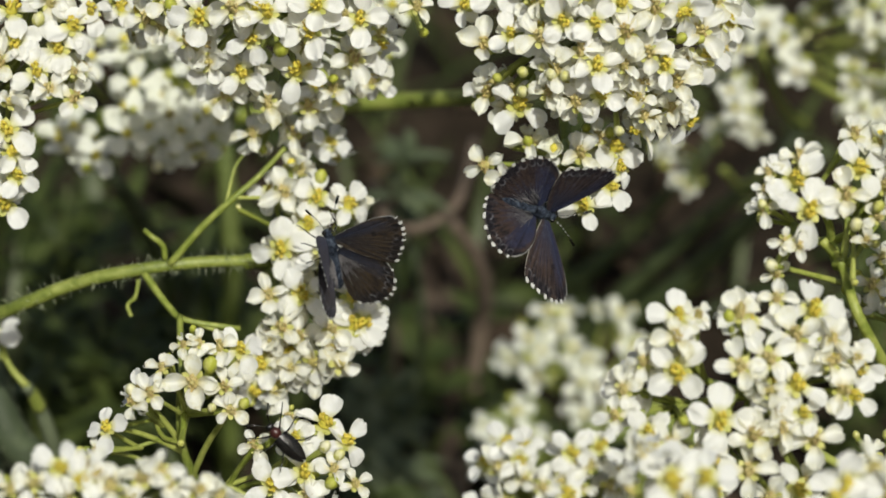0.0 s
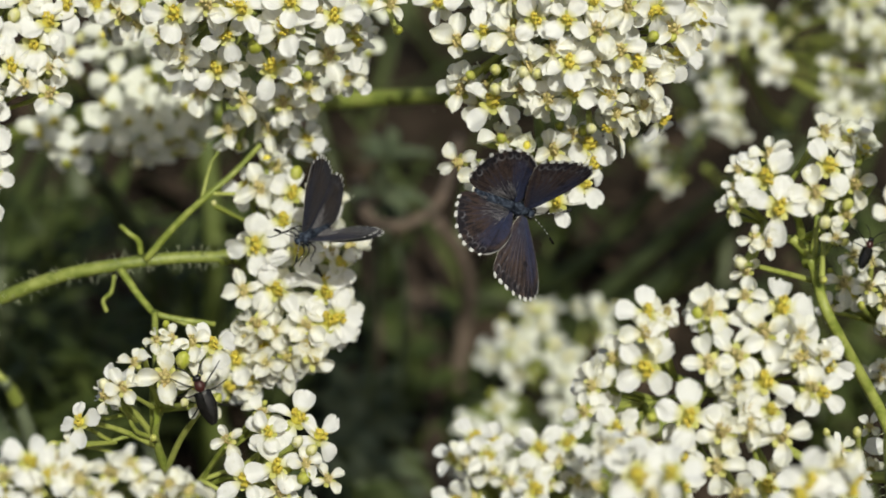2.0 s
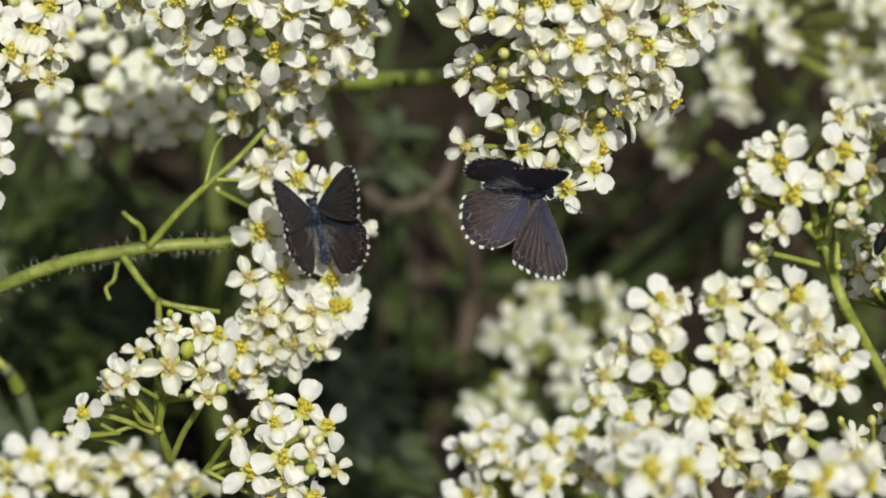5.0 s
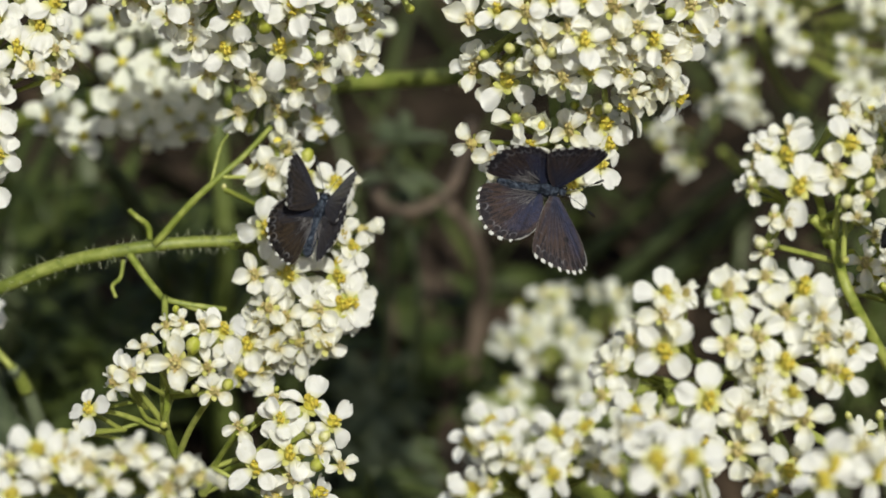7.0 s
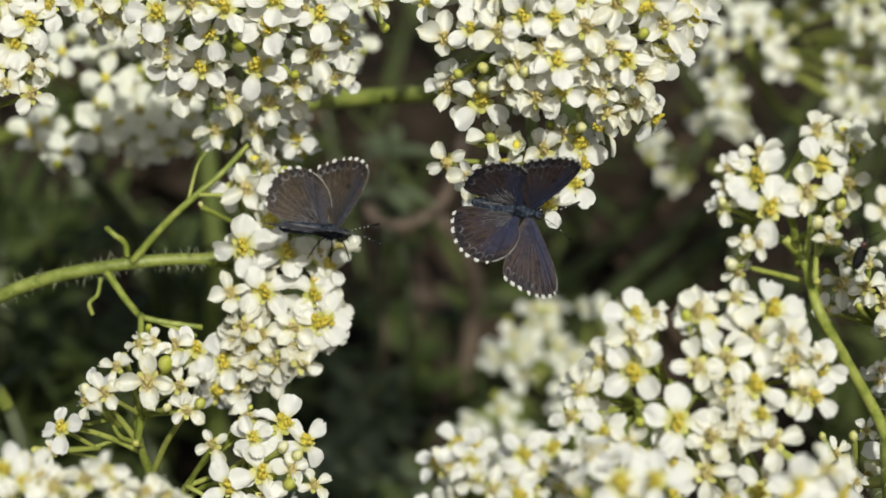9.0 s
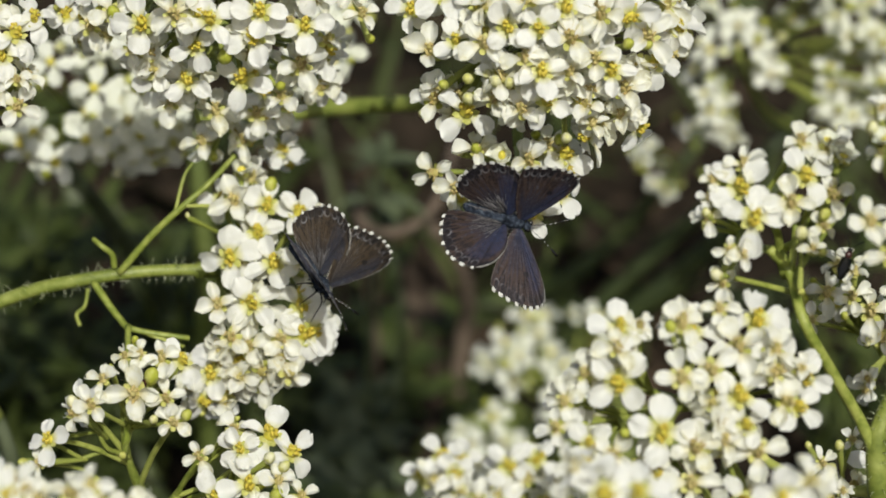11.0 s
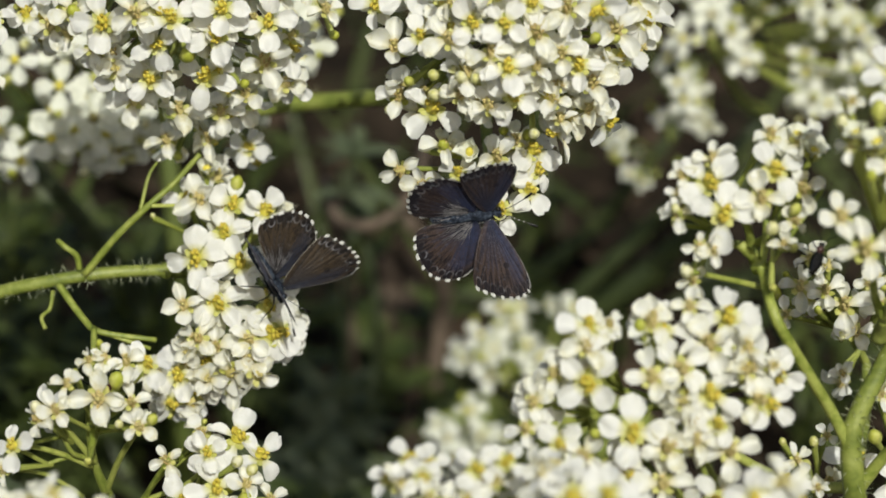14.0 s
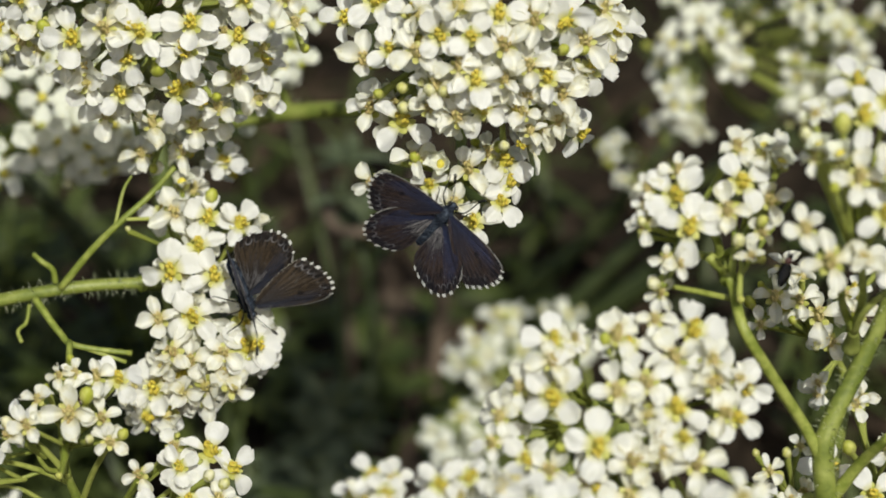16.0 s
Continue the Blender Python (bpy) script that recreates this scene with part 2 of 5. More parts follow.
EYES = [eye_mesh(False), eye_mesh(True)]
STAMENS = [[anther_mesh(o, rng) for _ in range(3)] for o in (False, True)]
PEDICEL_MESH = Build().tube([(0, 0, 0), (0.04, 0, 0.3), (0.05, 0.02, 0.6), (0, 0, 1.0)], [0.32, 0.28, 0.27, 0.42], 6).mesh("pedicel", PEDICEL)


def bud_mesh(rng):
    """A bud: four sepals round a cream tip of folded petals."""
    b = Build()
    b.blob((0, 0, 0.0013), (0.00088, 0.00088, 0.0013), 0, 7, 10, None, 0.05, rng)
    for k in range(4):
        a = k * math.pi / 2 + rng.uniform(-0.1, 0.1)
        rows = []
        for t in (0, 0.25, 0.5, 0.75, 1):
            h, r = 0.0002 + 0.0016 * t, 0.00096 * math.sin(math.pi * (0.14 + 0.5 * t))
            half = 0.75 * (1 - t ** 2.2) + 0.06
            rows.append([(r * math.cos(a + half * q), r * math.sin(a + half * q), h + 0.0001 * (1 - q * q)) for q in (-1, 0, 1)])
        b.grid(rows, 1)
    return b.mesh("bud", [BUD, SEPAL])


BUDS = [bud_mesh(rng) for _ in range(3)]


def opening_mesh(rng):
    """An opening bud: four folded cream petals round a gap with the anthers in it."""
    b = Build()
    for k in range(4):
        rot = Matrix.Rotation(k * math.pi / 2 + rng.uniform(-0.15, 0.15), 3, "Z") @ Matrix.Rotation(-1.25 + rng.uniform(-0.15, 0.15), 3, "Y")
        b.grid([[rot @ Vector((p[0] * 0.62, p[1] * 0.85, p[2] - 0.0006 * (p[0] / 0.0044) ** 2)) for p in r] for r in petal_rows(rng, 0.0044, 0.0034, 1.2)], 0)
        rot = Matrix.Rotation(math.pi / 4 + k * math.pi / 2, 3, "Z")
        b.grid([[rot @ Vector((r, w * q, z)) for q in (-1, 0, 1)] for r, w, z in ((0.0003, 0.0003, -0.0002), (0.0009, 0.0006, 0.0002), (0.0013, 0.0005, 0.0009), (0.0014, 0.0001, 0.0015))], 1)
    b.blob((0, 0, 0.0012), (0.0006, 0.0008, 0.0009), 2, 4, 7)
    return b.mesh("bud", [PETAL_FAR, SEPAL, GREEN_EYE])


OPENING = opening_mesh(rng)


def far_flower(rng):
    """A whole flower in one mesh, for those that stay blurred."""
    b = Build()
    old = rng.random() < 0.25
    for k in range(4):
        rot = Matrix.Rotation(k * math.pi / 2 + rng.uniform(-0.2, 0.2), 3, "Z") @ Matrix.Rotation(rng.uniform(-0.5, 0.25), 3, "Y")
        b.grid([[rot @ Vector(p) for p in r] for r in petal_rows(rng, 0.0042, 0.0029, 0.4, 6, 5)], 0)
    b.blob((0, 0, 0.0009), (0.0009, 0.0009, 0.0008), 1, 4, 7)
    b.blob((0, 0, -0.0008), (0.0008, 0.0008, 0.0010), 2, 4, 7)
    return b.mesh("flower", [PETAL_FAR, BROWN_EYE if old else GREEN_EYE, SEPAL])


FAR_FLOWERS = [far_flower(rng) for _ in range(7)]


def pedicel(parent, a, b, r=0.00042):
    way = b - a
    m = Matrix.Translation(a) @ way.to_track_quat("Z", "Y").to_matrix().to_4x4() @ Matrix.Diagonal((r * 3, r * 3, way.length, 1))
    return part("pedicel", PEDICEL_MESH, parent, m)


def flower(parent, place, way, rng, size=1.0, old=False, spin=None, rise=0.35, spent=False):
    """rise: how far the flower is tipped up; its lower petals hang, the upper ones lift. spent: crumpled, its anthers shed."""
    spin = rng.uniform(0, math.pi) if spin is None else radians(spin) + rng.uniform(-0.06, 0.06)
    f = part("flower", EYES[old], parent, facing(place, way, spin, size))
    if not spent:
        part("anther_tuft", STAMENS[old][rng.randrange(3)], f)
    shut = rng.uniform(-0.08, 0.15) if not old else rng.choice((0.0, 0.1, 0.2, 0.5))
    for k in range(4):
        a = k * math.pi / 2 + rng.uniform(-0.2, 0.2)
        bend = -shut + rng.uniform(-0.35, 0.35) + rise * (0.2 - 0.4 * math.sin(a + spin))
        roll = rng.uniform(-0.2, 0.2)
        if spent:
            a, bend, roll = a + rng.uniform(-0.4, 0.4), bend + rng.uniform(-0.9, 0.3), rng.uniform(-1.0, 1.0)
        s = rng.uniform(0.9, 1.1)
        part("petal", rng.choice(PETALS_OLD if old else PETALS), f, Matrix.Rotation(a, 4, "Z") @ Matrix.Rotation(bend, 4, "Y") @ Matrix.Rotation(roll, 4, "X") @ Matrix.Scale(s, 4))
    return f


def bud(parent, place, way, rng, size=1.0, opening=False):
    return part("bud", OPENING if opening else BUDS[rng.randrange(3)], parent, facing(place, way, 0, size))


def bearing_stem(t, base, stem, r):
    """The stem that carries a head: through the given bearings to a larger stem, or down into the soil."""
    if stem:
        line = curve([base] + [at(*p) for p in stem], 6)
    else:
        line = curve([base, base + Vector((0.004, 0.012, -0.06)), Vector((base.x + 0.01, base.y + 0.03, base.z * 0.35)), Vector((base.x + 0.006, base.y + 0.035, -0.004))], 8)
    n = len(line) - 1
    part("flower_stalk", Build().tube([p - base for p in line], [r * (0.7 + 0.5 * i / n) for i in range(n + 1)], 9).mesh("flower_stalk", STEM), t)


def clump(label, spots, d, core, seed, buds=(), size=1.0, extra=1.0, bulge=0.006, reach=0.7, old=0.62, group="flower clusters", lean=0.0, stem=None, thick=0.0011):
    """A head of flowers. spots: bearing of each open flower, then whether it is fading, its spin, its tilt to the side and upwards, its size; core: bearing and distance of the point where its stalks meet."""
    rng = random.Random(seed)
    base = at(*core)
    t = thing("flower_cluster", Matrix.Translation(base), label, "flower cluster", group)
    bearing_stem(t, base, stem, thick)
    cx = sum(s[0] for s in spots) / len(spots)
    cy = sum(s[1] for s in spots) / len(spots)
    far = max(math.hypot(s[0] - cx, s[1] - cy) for s in spots) + 1

    def depth(x, y):
        return d + bulge * ((math.hypot(x - cx, y - cy) / far) ** 2 - 0.4) + lean * (y - cy) / far

    nodes = []
    for s in sorted(spots, key=lambda s: math.atan2(s[1] - core[1], s[0] - core[0]))[1::5]:
        tip = (at(s[0], s[1], depth(s[0], s[1]) + 0.004) - base) * 0.6
        nodes.append(tip)
        line = curve([(0, 0, 0), tip * 0.5 + Vector((rng.uniform(-1, 1), rng.uniform(-1, 1), rng.uniform(-1, 1))) * 0.0012, tip], 4)
        part("branch", Build().tube(line, [thick * (0.62 - 0.2 * i / (len(line) - 1)) for i in range(len(line))], 7).mesh("branch", PEDICEL), t)

    def root_of(p):
        """Where the stalk of a flower or bud at p leaves the nearest branch."""
        tip = min(nodes, key=lambda q: (p - q).length)
        return tip * rng.uniform(0.7, 1.0)

    todo = [(*s, *(None,) * (7 - len(s)), 0.0) for s in spots]
    for _ in range(int(len(spots) * extra)):
        s = rng.choice(spots)
        todo.append((s[0] + rng.gauss(0, 14), s[1] + rng.gauss(0, 14), None, None, None, None, None, rng.uniform(0.002, 0.006)))
    for x, y, is_old, spin, aside, rise, big, deep in todo:
        place = at(x, y, depth(x, y) + deep + rng.uniform(-0.0008, 0.0008))
        out = (place - base).normalized()
        if rise is not None:
            way, stray = BACK + RIGHT * aside + UP * rise, 0.08
        elif spin is not None:
            way, stray = BACK * 1.3 + UP * 0.22 + reach * out, 0.15
        else:
            way, stray = BACK * 0.62 + UP * 0.32 + reach * out, 0.6
        way = (way + Vector((rng.uniform(-1, 1), rng.uniform(-1, 1), rng.uniform(-1, 1))) * stray).normalized()
        aged = (rng.random() < old) if is_old is None else bool(is_old)
        if big is not None:
            sz = size * big
        else:
            sz = size * (rng.uniform(1.0, 1.06) if spin is not None else rng.uniform(0.74, 1.0)) * (0.9 if deep else 1.0)
        flower(t, place - base, way, rng, sz, aged, spin, 0.35 if rise is None else rise, aged and rise is None and rng.random() < 0.65)
        pedicel(t, root_of(place - base), place - base - way * 0.0004)
    for x, y, *s in buds:
        place = at(x, y, depth(x, y) - 0.001)
        way = (BACK * 0.4 + UP * 0.6 + (place - base).normalized()).normalized()
        place -= way * 0.0013 * (s[0] if s else 1.0)
        bud(t, place - base, way, rng, s[0] if s else 1.0, len(s) > 1)
        pedicel(t, root_of(place - base), place - base)
    for _ in range(int(len(spots) * 0.6)):
        s = rng.choice(spots)
        place = at(s[0] + rng.gauss(0, 11), s[1] + rng.gauss(0, 11), depth(s[0], s[1]) + 0.0035)
        bud(t, place - base, (place - base).normalized() + BACK * 0.5, rng, rng.uniform(0.45, 0.9))
        pedicel(t, root_of(place - base), place - base)
    return t


def far_clump(label, boxes, d, core, seed, count, size=1.0, deep=0.02, stem=None):
    """A blurred head of flowers behind the others; boxes: bearings x0, y0, x1, y1 that it fills."""
    rng = random.Random(seed)
    base = at(*core)
    t = thing("flower_cluster", Matrix.Translation(base), label, "flower cluster", "blurred flower clusters")
    bearing_stem(t, base, stem, 0.0012)
    areas = [(b[2] - b[0]) * (b[3] - b[1]) for b in boxes]
    for _ in range(count):
        b = rng.choices(boxes, areas)[0]
        u, v = rng.uniform(-1, 1), rng.uniform(-1, 1)
        u, v = u * math.sqrt(1 - v * v / 2), v * math.sqrt(1 - u * u / 2)
        x, y = (b[0] + b[2]) / 2 + u * (b[2] - b[0]) / 2, (b[1] + b[3]) / 2 + v * (b[3] - b[1]) / 2
        place = at(x, y, d + rng.uniform(0, deep) + 0.01 * (u * u + v * v))
        out = (place - base).normalized()
        way = (BACK * 0.7 + UP * 0.3 + out * 0.6 + Vector((rng.uniform(-1, 1), rng.uniform(-1, 1), rng.uniform(-1, 1))) * 0.35).normalized()
        part("flower", FAR_FLOWERS[rng.randrange(7)], t, facing(place - base, way, rng.uniform(0, 3), size * rng.uniform(0.85, 1.15)))
        pedicel(t, (place - base) * 0.5, place - base, 0.00042)
        for _ in range(rng.choice((0, 1, 2, 2))):
            q = place + Vector((rng.uniform(-1, 1), rng.uniform(-1, 1), rng.uniform(-1, 0.6))) * 0.004
            bud(t, q - base, way, rng, rng.uniform(0.7, 1.15))
    return t


# ---- ground ----
def ground():
    b = Build()
    n, half = 90, 1.2
    rows = []
    for i in range(n + 1):
        row = []
        for j in range(n + 1):
            u, v = 2 * i / n - 1, 2 * j / n - 1
            x, y = half * u * abs(u) ** 0.6, 0.2 + half * v * abs(v) ** 0.6
            z = 0.012 * noise.noise((x * 14, y * 14, 1)) + 0.006 * noise.noise((x * 50, y * 50, 3)) + 0.003 * noise.noise((x * 140, y * 140, 7))
            fade = 1 - max(abs(u), abs(v)) ** 6
            row.append((x, y, z * fade))
        rows.append(row)
    b.grid(rows)
    edge = [(-3000, -3000), (3000, -3000), (3000, 3000), (-3000, 3000)]
    for k in range(4):
        a, c = edge[k], edge[(k + 1) % 4]
        ia = [(-half, 0.2 - half), (half, 0.2 - half), (half, 0.2 + half), (-half, 0.2 + half)]
        b.grid([[(*a, 0), (*c, 0)], [(*ia[k], 0), (*ia[(k + 1) % 4], 0)]])
    tagged(new("ground", b.mesh("ground", SOIL)), "brown soil under the plants, their shade put into its colour", "ground", kind="structure")


def litter():
    rng = random.Random(11)
    b = Build()
    for _ in range(1500):
        p = Vector((rng.uniform(-0.35, 0.4), rng.uniform(0.05, 0.8), 0.004))
        a, tilt = rng.uniform(0, 6.3), rng.uniform(-0.3, 0.5)
        ln, w = rng.uniform(0.008, 0.045), rng.uniform(0.0012, 0.005)
        way = Vector((math.cos(a), math.sin(a), tilt)).normalized()
        side = Vector((-math.sin(a), math.cos(a), rng.uniform(-0.5, 0.5)))
        rows = [[p + way * ln * t + side * w * q * math.sin(math.pi * (0.1 + 0.8 * t)) + Vector((0, 0, 0.004 * math.sin(3 * t) - 0.001 * q * q)) for q in (-1, 0, 1)] for t in (0, 0.35, 0.7, 1)]
        b.grid(rows, 0 if rng.random() < 0.75 else 1)
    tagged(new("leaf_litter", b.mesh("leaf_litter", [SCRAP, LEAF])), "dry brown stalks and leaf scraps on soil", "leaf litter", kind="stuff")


def blade(way, up, length, width, curl, waves=0.0, n=8, fold=0.25):
    """A leaf from the origin: rows across a curling midrib, folded along it."""
    side = way.cross(up).normalized()
    rows = []
    p = Vector((0, 0, 0))
    for i in range(n + 1):
        t = i / n
        w = width * (math.sin(math.pi * (0.06 + 0.93 * t) ** 0.8) ** 0.8) / 2 * (1 + waves * math.sin(t * 26))
        lift = up * (w * fold)
        rows.append([p - side * w + lift, p - side * w * 0.5 + lift * 0.4, p, p + side * w * 0.5 + lift * 0.4, p + side * w + lift])
        way = (way + Vector((0, 0, -curl / n))).normalized()
        p = p + way * length / n
    return rows


def wild_plant(x, y, d, seed, leaves=12, length=0.05, width=0.010, mat=None, label="low green plant with narrow leaves on the soil", spread=1.0, low=0.15):
    rng = random.Random(seed)
    top = at(x, y, d)
    foot = Vector((top.x + rng.uniform(-0.01, 0.01), top.y + rng.uniform(-0.01, 0.01), 0))
    t = thing("wild_plant", Matrix.Translation(foot), label, "plant", "undergrowth plants")
    line = curve([(0, 0, -0.004), Vector((rng.uniform(-0.006, 0.006), rng.uniform(-0.006, 0.006), (top - foot).z * 0.55)), top - foot], 5)
    part("stem", Build().tube(line, [0.0013 * (1 - 0.6 * i / len(line)) for i in range(len(line))], 6).mesh("stem", mat or LEAF), t)
    for k in range(leaves):
        s = rng.uniform(low, 1.0)
        p = line[int(s * (len(line) - 1))]
        a = k * 2.4 + rng.uniform(-0.5, 0.5)
        way = Vector((math.cos(a) * spread, math.sin(a) * spread, rng.uniform(0.2, 0.9))).normalized()
        g = Build().grid(blade(way, Vector((0, 0, 1)) - way * way.z, length * rng.uniform(0.6, 1.2), width * rng.uniform(0.7, 1.3), rng.uniform(0.4, 1.6), rng.choice((0, 0, 0.25))))
        part("leaf", g.mesh("leaf", mat or LEAF), t, Matrix.Translation(p))
    return t


def grass():
    rng = random.Random(23)
    b = Build()
    for _ in range(900):
        p = Vector((rng.uniform(-0.35, 0.45), rng.uniform(0.10, 0.75), -0.002))
        a = rng.uniform(0, 6.3)
        way = Vector((math.cos(a) * 0.5, math.sin(a) * 0.5, 1)).normalized()
        rows = blade(way, Vector((math.cos(a), math.sin(a), 0)), rng.uniform(0.03, 0.09), rng.uniform(0.0015, 0.004), rng.uniform(0.2, 1.4), 0, 6)
        b.grid([[p + q for q in r] for r in rows])
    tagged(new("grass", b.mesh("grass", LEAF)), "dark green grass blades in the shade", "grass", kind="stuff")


def stalk(name, label, points, r0, r1, mat=None, hairs=0, seed=1, side_shoots=(), group="plant stems", rooted=True):
    """A stem through bearings and distances; hairs stand off it, shoots branch from it."""
    rng = random.Random(seed)
    line = [at(*p) for p in points]
    if rooted:
        line = [Vector((line[0].x + 0.004, line[0].y + 0.01, -0.004)), Vector((line[0].x + 0.003, line[0].y + 0.006, line[0].z * 0.5))] + line
    line = curve(line, 8)
    foot = line[0].copy()
    t = thing(name, Matrix.Translation(foot), label, "plant stem", group)
    n = len(line)
    rad = [r0 + (r1 - r0) * i / (n - 1) for i in range(n)]
    part("main_stem", Build().tube([p - foot for p in line], rad, 14).mesh("main_stem", mat or STEM), t)
    for pts, a, c in side_shoots:
        l2 = curve([at(*p) for p in pts], 7)
        part("branch", Build().tube([p - foot for p in l2], [a + (c - a) * i / (len(l2) - 1) for i in range(len(l2))], 9).mesh("branch", mat or PEDICEL), t)
    if hairs:
        b = Build()
        for _ in range(hairs):
            i = rng.randrange(1, n - 1)
            s = rng.random()
            p = line[i].lerp(line[i + 1] if i + 1 < n else line[i], s) - foot
            ax = (line[i + 1] - line[i - 1]).normalized()
            o = ax.orthogonal().normalized()
            o.rotate(Matrix.Rotation(rng.uniform(0, 6.3), 3, ax))
            ln = rng.uniform(0.0006, 0.0019)
            q = p + o * rad[i] * 0.9
            tip = q + (o + ax * rng.uniform(-0.5, 0.5) + Vector((rng.uniform(-.2, .2), rng.uniform(-.2, .2), 0))).normalized() * ln
            b.tube([q, q.lerp(tip, 0.6) + ax * 0.0001, tip], [0.00006, 0.00004, 0.00001], 3)
        tagged(part("hairs", b.mesh("hairs", HAIR), t), "fine pale bristles", kind="stuff")
    return t


# ---- butterflies ----
def wing_material(name, base, sheen, edge, dust, blue, gloss, barred):
    """Scaly wing. U counts the cells between the veins, V runs from root (0) to fringe (1). blue: the scales along the front of the wing; gloss: tint of its shine; barred: with a dark bar at the end of the cell."""
    m, n, l, p = material(name, 0.6)
    tc = n.new("ShaderNodeTexCoord")
    uv = n.new("ShaderNodeSeparateXYZ")
    l.new(tc.outputs["UV"], uv.inputs[0])

    def calc(op, a, b=None, c=None):
        k = n.new("ShaderNodeMath")
        k.operation = op
        for i, v in enumerate((a, b, c)):
            if isinstance(v, (int, float)):
                k.inputs[i].default_value = v
            elif v is not None:
                l.new(v, k.inputs[i])
        return k.outputs[0]

    def span(v, lo, hi, to0, to1):
        k = n.new("ShaderNodeMapRange")
        k.interpolation_type = "SMOOTHSTEP"
        l.new(v, k.inputs["Value"])
        for key, x in (("From Min", lo), ("From Max", hi), ("To Min", to0), ("To Max", to1)):
            k.inputs[key].default_value = x
        return k.outputs[0]

    def grain(scale, detail):
        k = n.new("ShaderNodeTexNoise")
        k.inputs["Scale"].default_value, k.inputs["Detail"].default_value = scale, detail
        l.new(tc.outputs["Object"], k.inputs["Vector"])
        return k.outputs[0]

    def over(under, colour, mask):
        k = n.new("ShaderNodeMix")
        k.data_type = "RGBA"
        l.new(mask, k.inputs["Factor"])
        l.new(under, k.inputs["A"])
        k.inputs["B"].default_value = (*colour, 1)
        return k.outputs["Result"]

    fine, blot = grain(3000, 3), grain(330, 4)
    u, v = uv.outputs["X"], uv.outputs["Y"]
    lie = n.new("ShaderNodeMapping")
    lie.inputs["Scale"].default_value = (2.0, 1.5, 1.0)
    l.new(tc.outputs["UV"], lie.inputs["Vector"])
    streak = n.new("ShaderNodeTexNoise")
    streak.inputs["Scale"].default_value, streak.inputs["Detail"].default_value = 1.7, 4
    l.new(lie.outputs[0], streak.inputs["Vector"])
    wide = streak.outputs[0]
    cell = calc("FRACT", u)
    mid = calc("ABSOLUTE", calc("MULTIPLY_ADD", cell, 2.0, -1.0))
    shade = calc("ADD", v, calc("MULTIPLY_ADD", wide, 1.5, calc("MULTIPLY_ADD", blot, 0.3, -0.83)))
    r = ramp(n, [(0.15, sheen), (0.55, tuple((a + b) / 2 for a, b in zip(base, sheen))), (0.8, base), (0.95, edge)])
    l.new(shade, r.inputs[0])
    colour = r.outputs[0]
    colour = over(colour, dust, calc("MULTIPLY", span(fine, 0.52, 0.75, 0.0, 0.55), calc("MULTIPLY", span(wide, 0.38, 0.62, 1.0, 0.1), span(v, 0.25, 0.85, 1.0, 0.35))))
    front = calc("MULTIPLY", span(calc("ADD", u, calc("MULTIPLY_ADD", wide, 3.0, -1.5)), 0.4, 3.4, 0.75, 0.0), span(v, 0.72, 0.9, 1.0, 0.0))
    colour = over(colour, blue, calc("MULTIPLY", front, span(fine, 0.35, 0.6, 0.5, 1.0)))
    if barred:
        bar = calc("ADD", calc("POWER", calc("MULTIPLY_ADD", u, 1.2, -3.0), 2.0), calc("POWER", calc("MULTIPLY_ADD", v, 24.0, -13.7), 2.0))
        colour = over(colour, edge, span(bar, 0.5, 1.1, 0.95, 0.0))
    scuff = grain(1100, 4)
    colour = over(colour, edge, calc("MULTIPLY", span(scuff, 0.30, 0.50, 0.75, 0.0), span(blot, 0.35, 0.55, 1.0, 0.3)))
    colour = over(colour, dust, calc("MULTIPLY", span(scuff, 0.56, 0.70, 0.0, 0.34), span(blot, 0.46, 0.60, 0.1, 1.0)))
    colour = over(colour, edge, calc("MULTIPLY", span(mid, 0.86, 1.0, 0.0, 0.6), span(v, 0.2, 0.6, 0.0, 1.0)))
    off = calc("MULTIPLY_ADD", v, 1 / 0.07, -0.885 / 0.07)
    away = calc("SQRT", calc("ADD", calc("MULTIPLY", mid, mid), calc("MULTIPLY", off, off)))
    arc = calc("ABSOLUTE", calc("ADD", away, calc("MULTIPLY_ADD", blot, 0.5, -1.0)))
    inside = calc("MULTIPLY", calc("GREATER_THAN", u, 0.02), calc("LESS_THAN", u, 8.0))
    worn = calc("MULTIPLY", calc("MULTIPLY", span(grain(420, 2), 0.42, 0.66, 0.05, 0.85), inside), span(off, -0.1, 0.5, 1.0, 0.12))
    colour = over(colour, edge, calc("MULTIPLY", span(away, 0.5, 0.75, 0.8, 0.0), inside))
    colour = over(colour, (0.26, 0.26, 0.29), calc("MULTIPLY", span(arc, 0.05, 0.24, 0.6, 0.0), worn))
    l.new(colour, p.inputs["Base Color"])
    p.inputs["Roughness"].default_value = 0.46
    p.inputs["Specular IOR Level"].default_value = 0.27
    p.inputs["Specular Tint"].default_value = (*gloss, 1)
    p.inputs["Sheen Weight"].default_value = 0.05
    p.inputs["Sheen Tint"].default_value = (0.6, 0.65, 1.0, 1)
    bu = n.new("ShaderNodeBump")
    bu.inputs["Strength"].default_value, bu.inputs["Distance"].default_value = 0.5, 0.0002
    l.new(calc("ADD", calc("MULTIPLY_ADD", wide, 0.8, fine), calc("MULTIPLY", calc("MULTIPLY", mid, mid), 0.3)), bu.inputs["Height"])
    l.new(bu.outputs[0], p.inputs["Normal"])
    return m


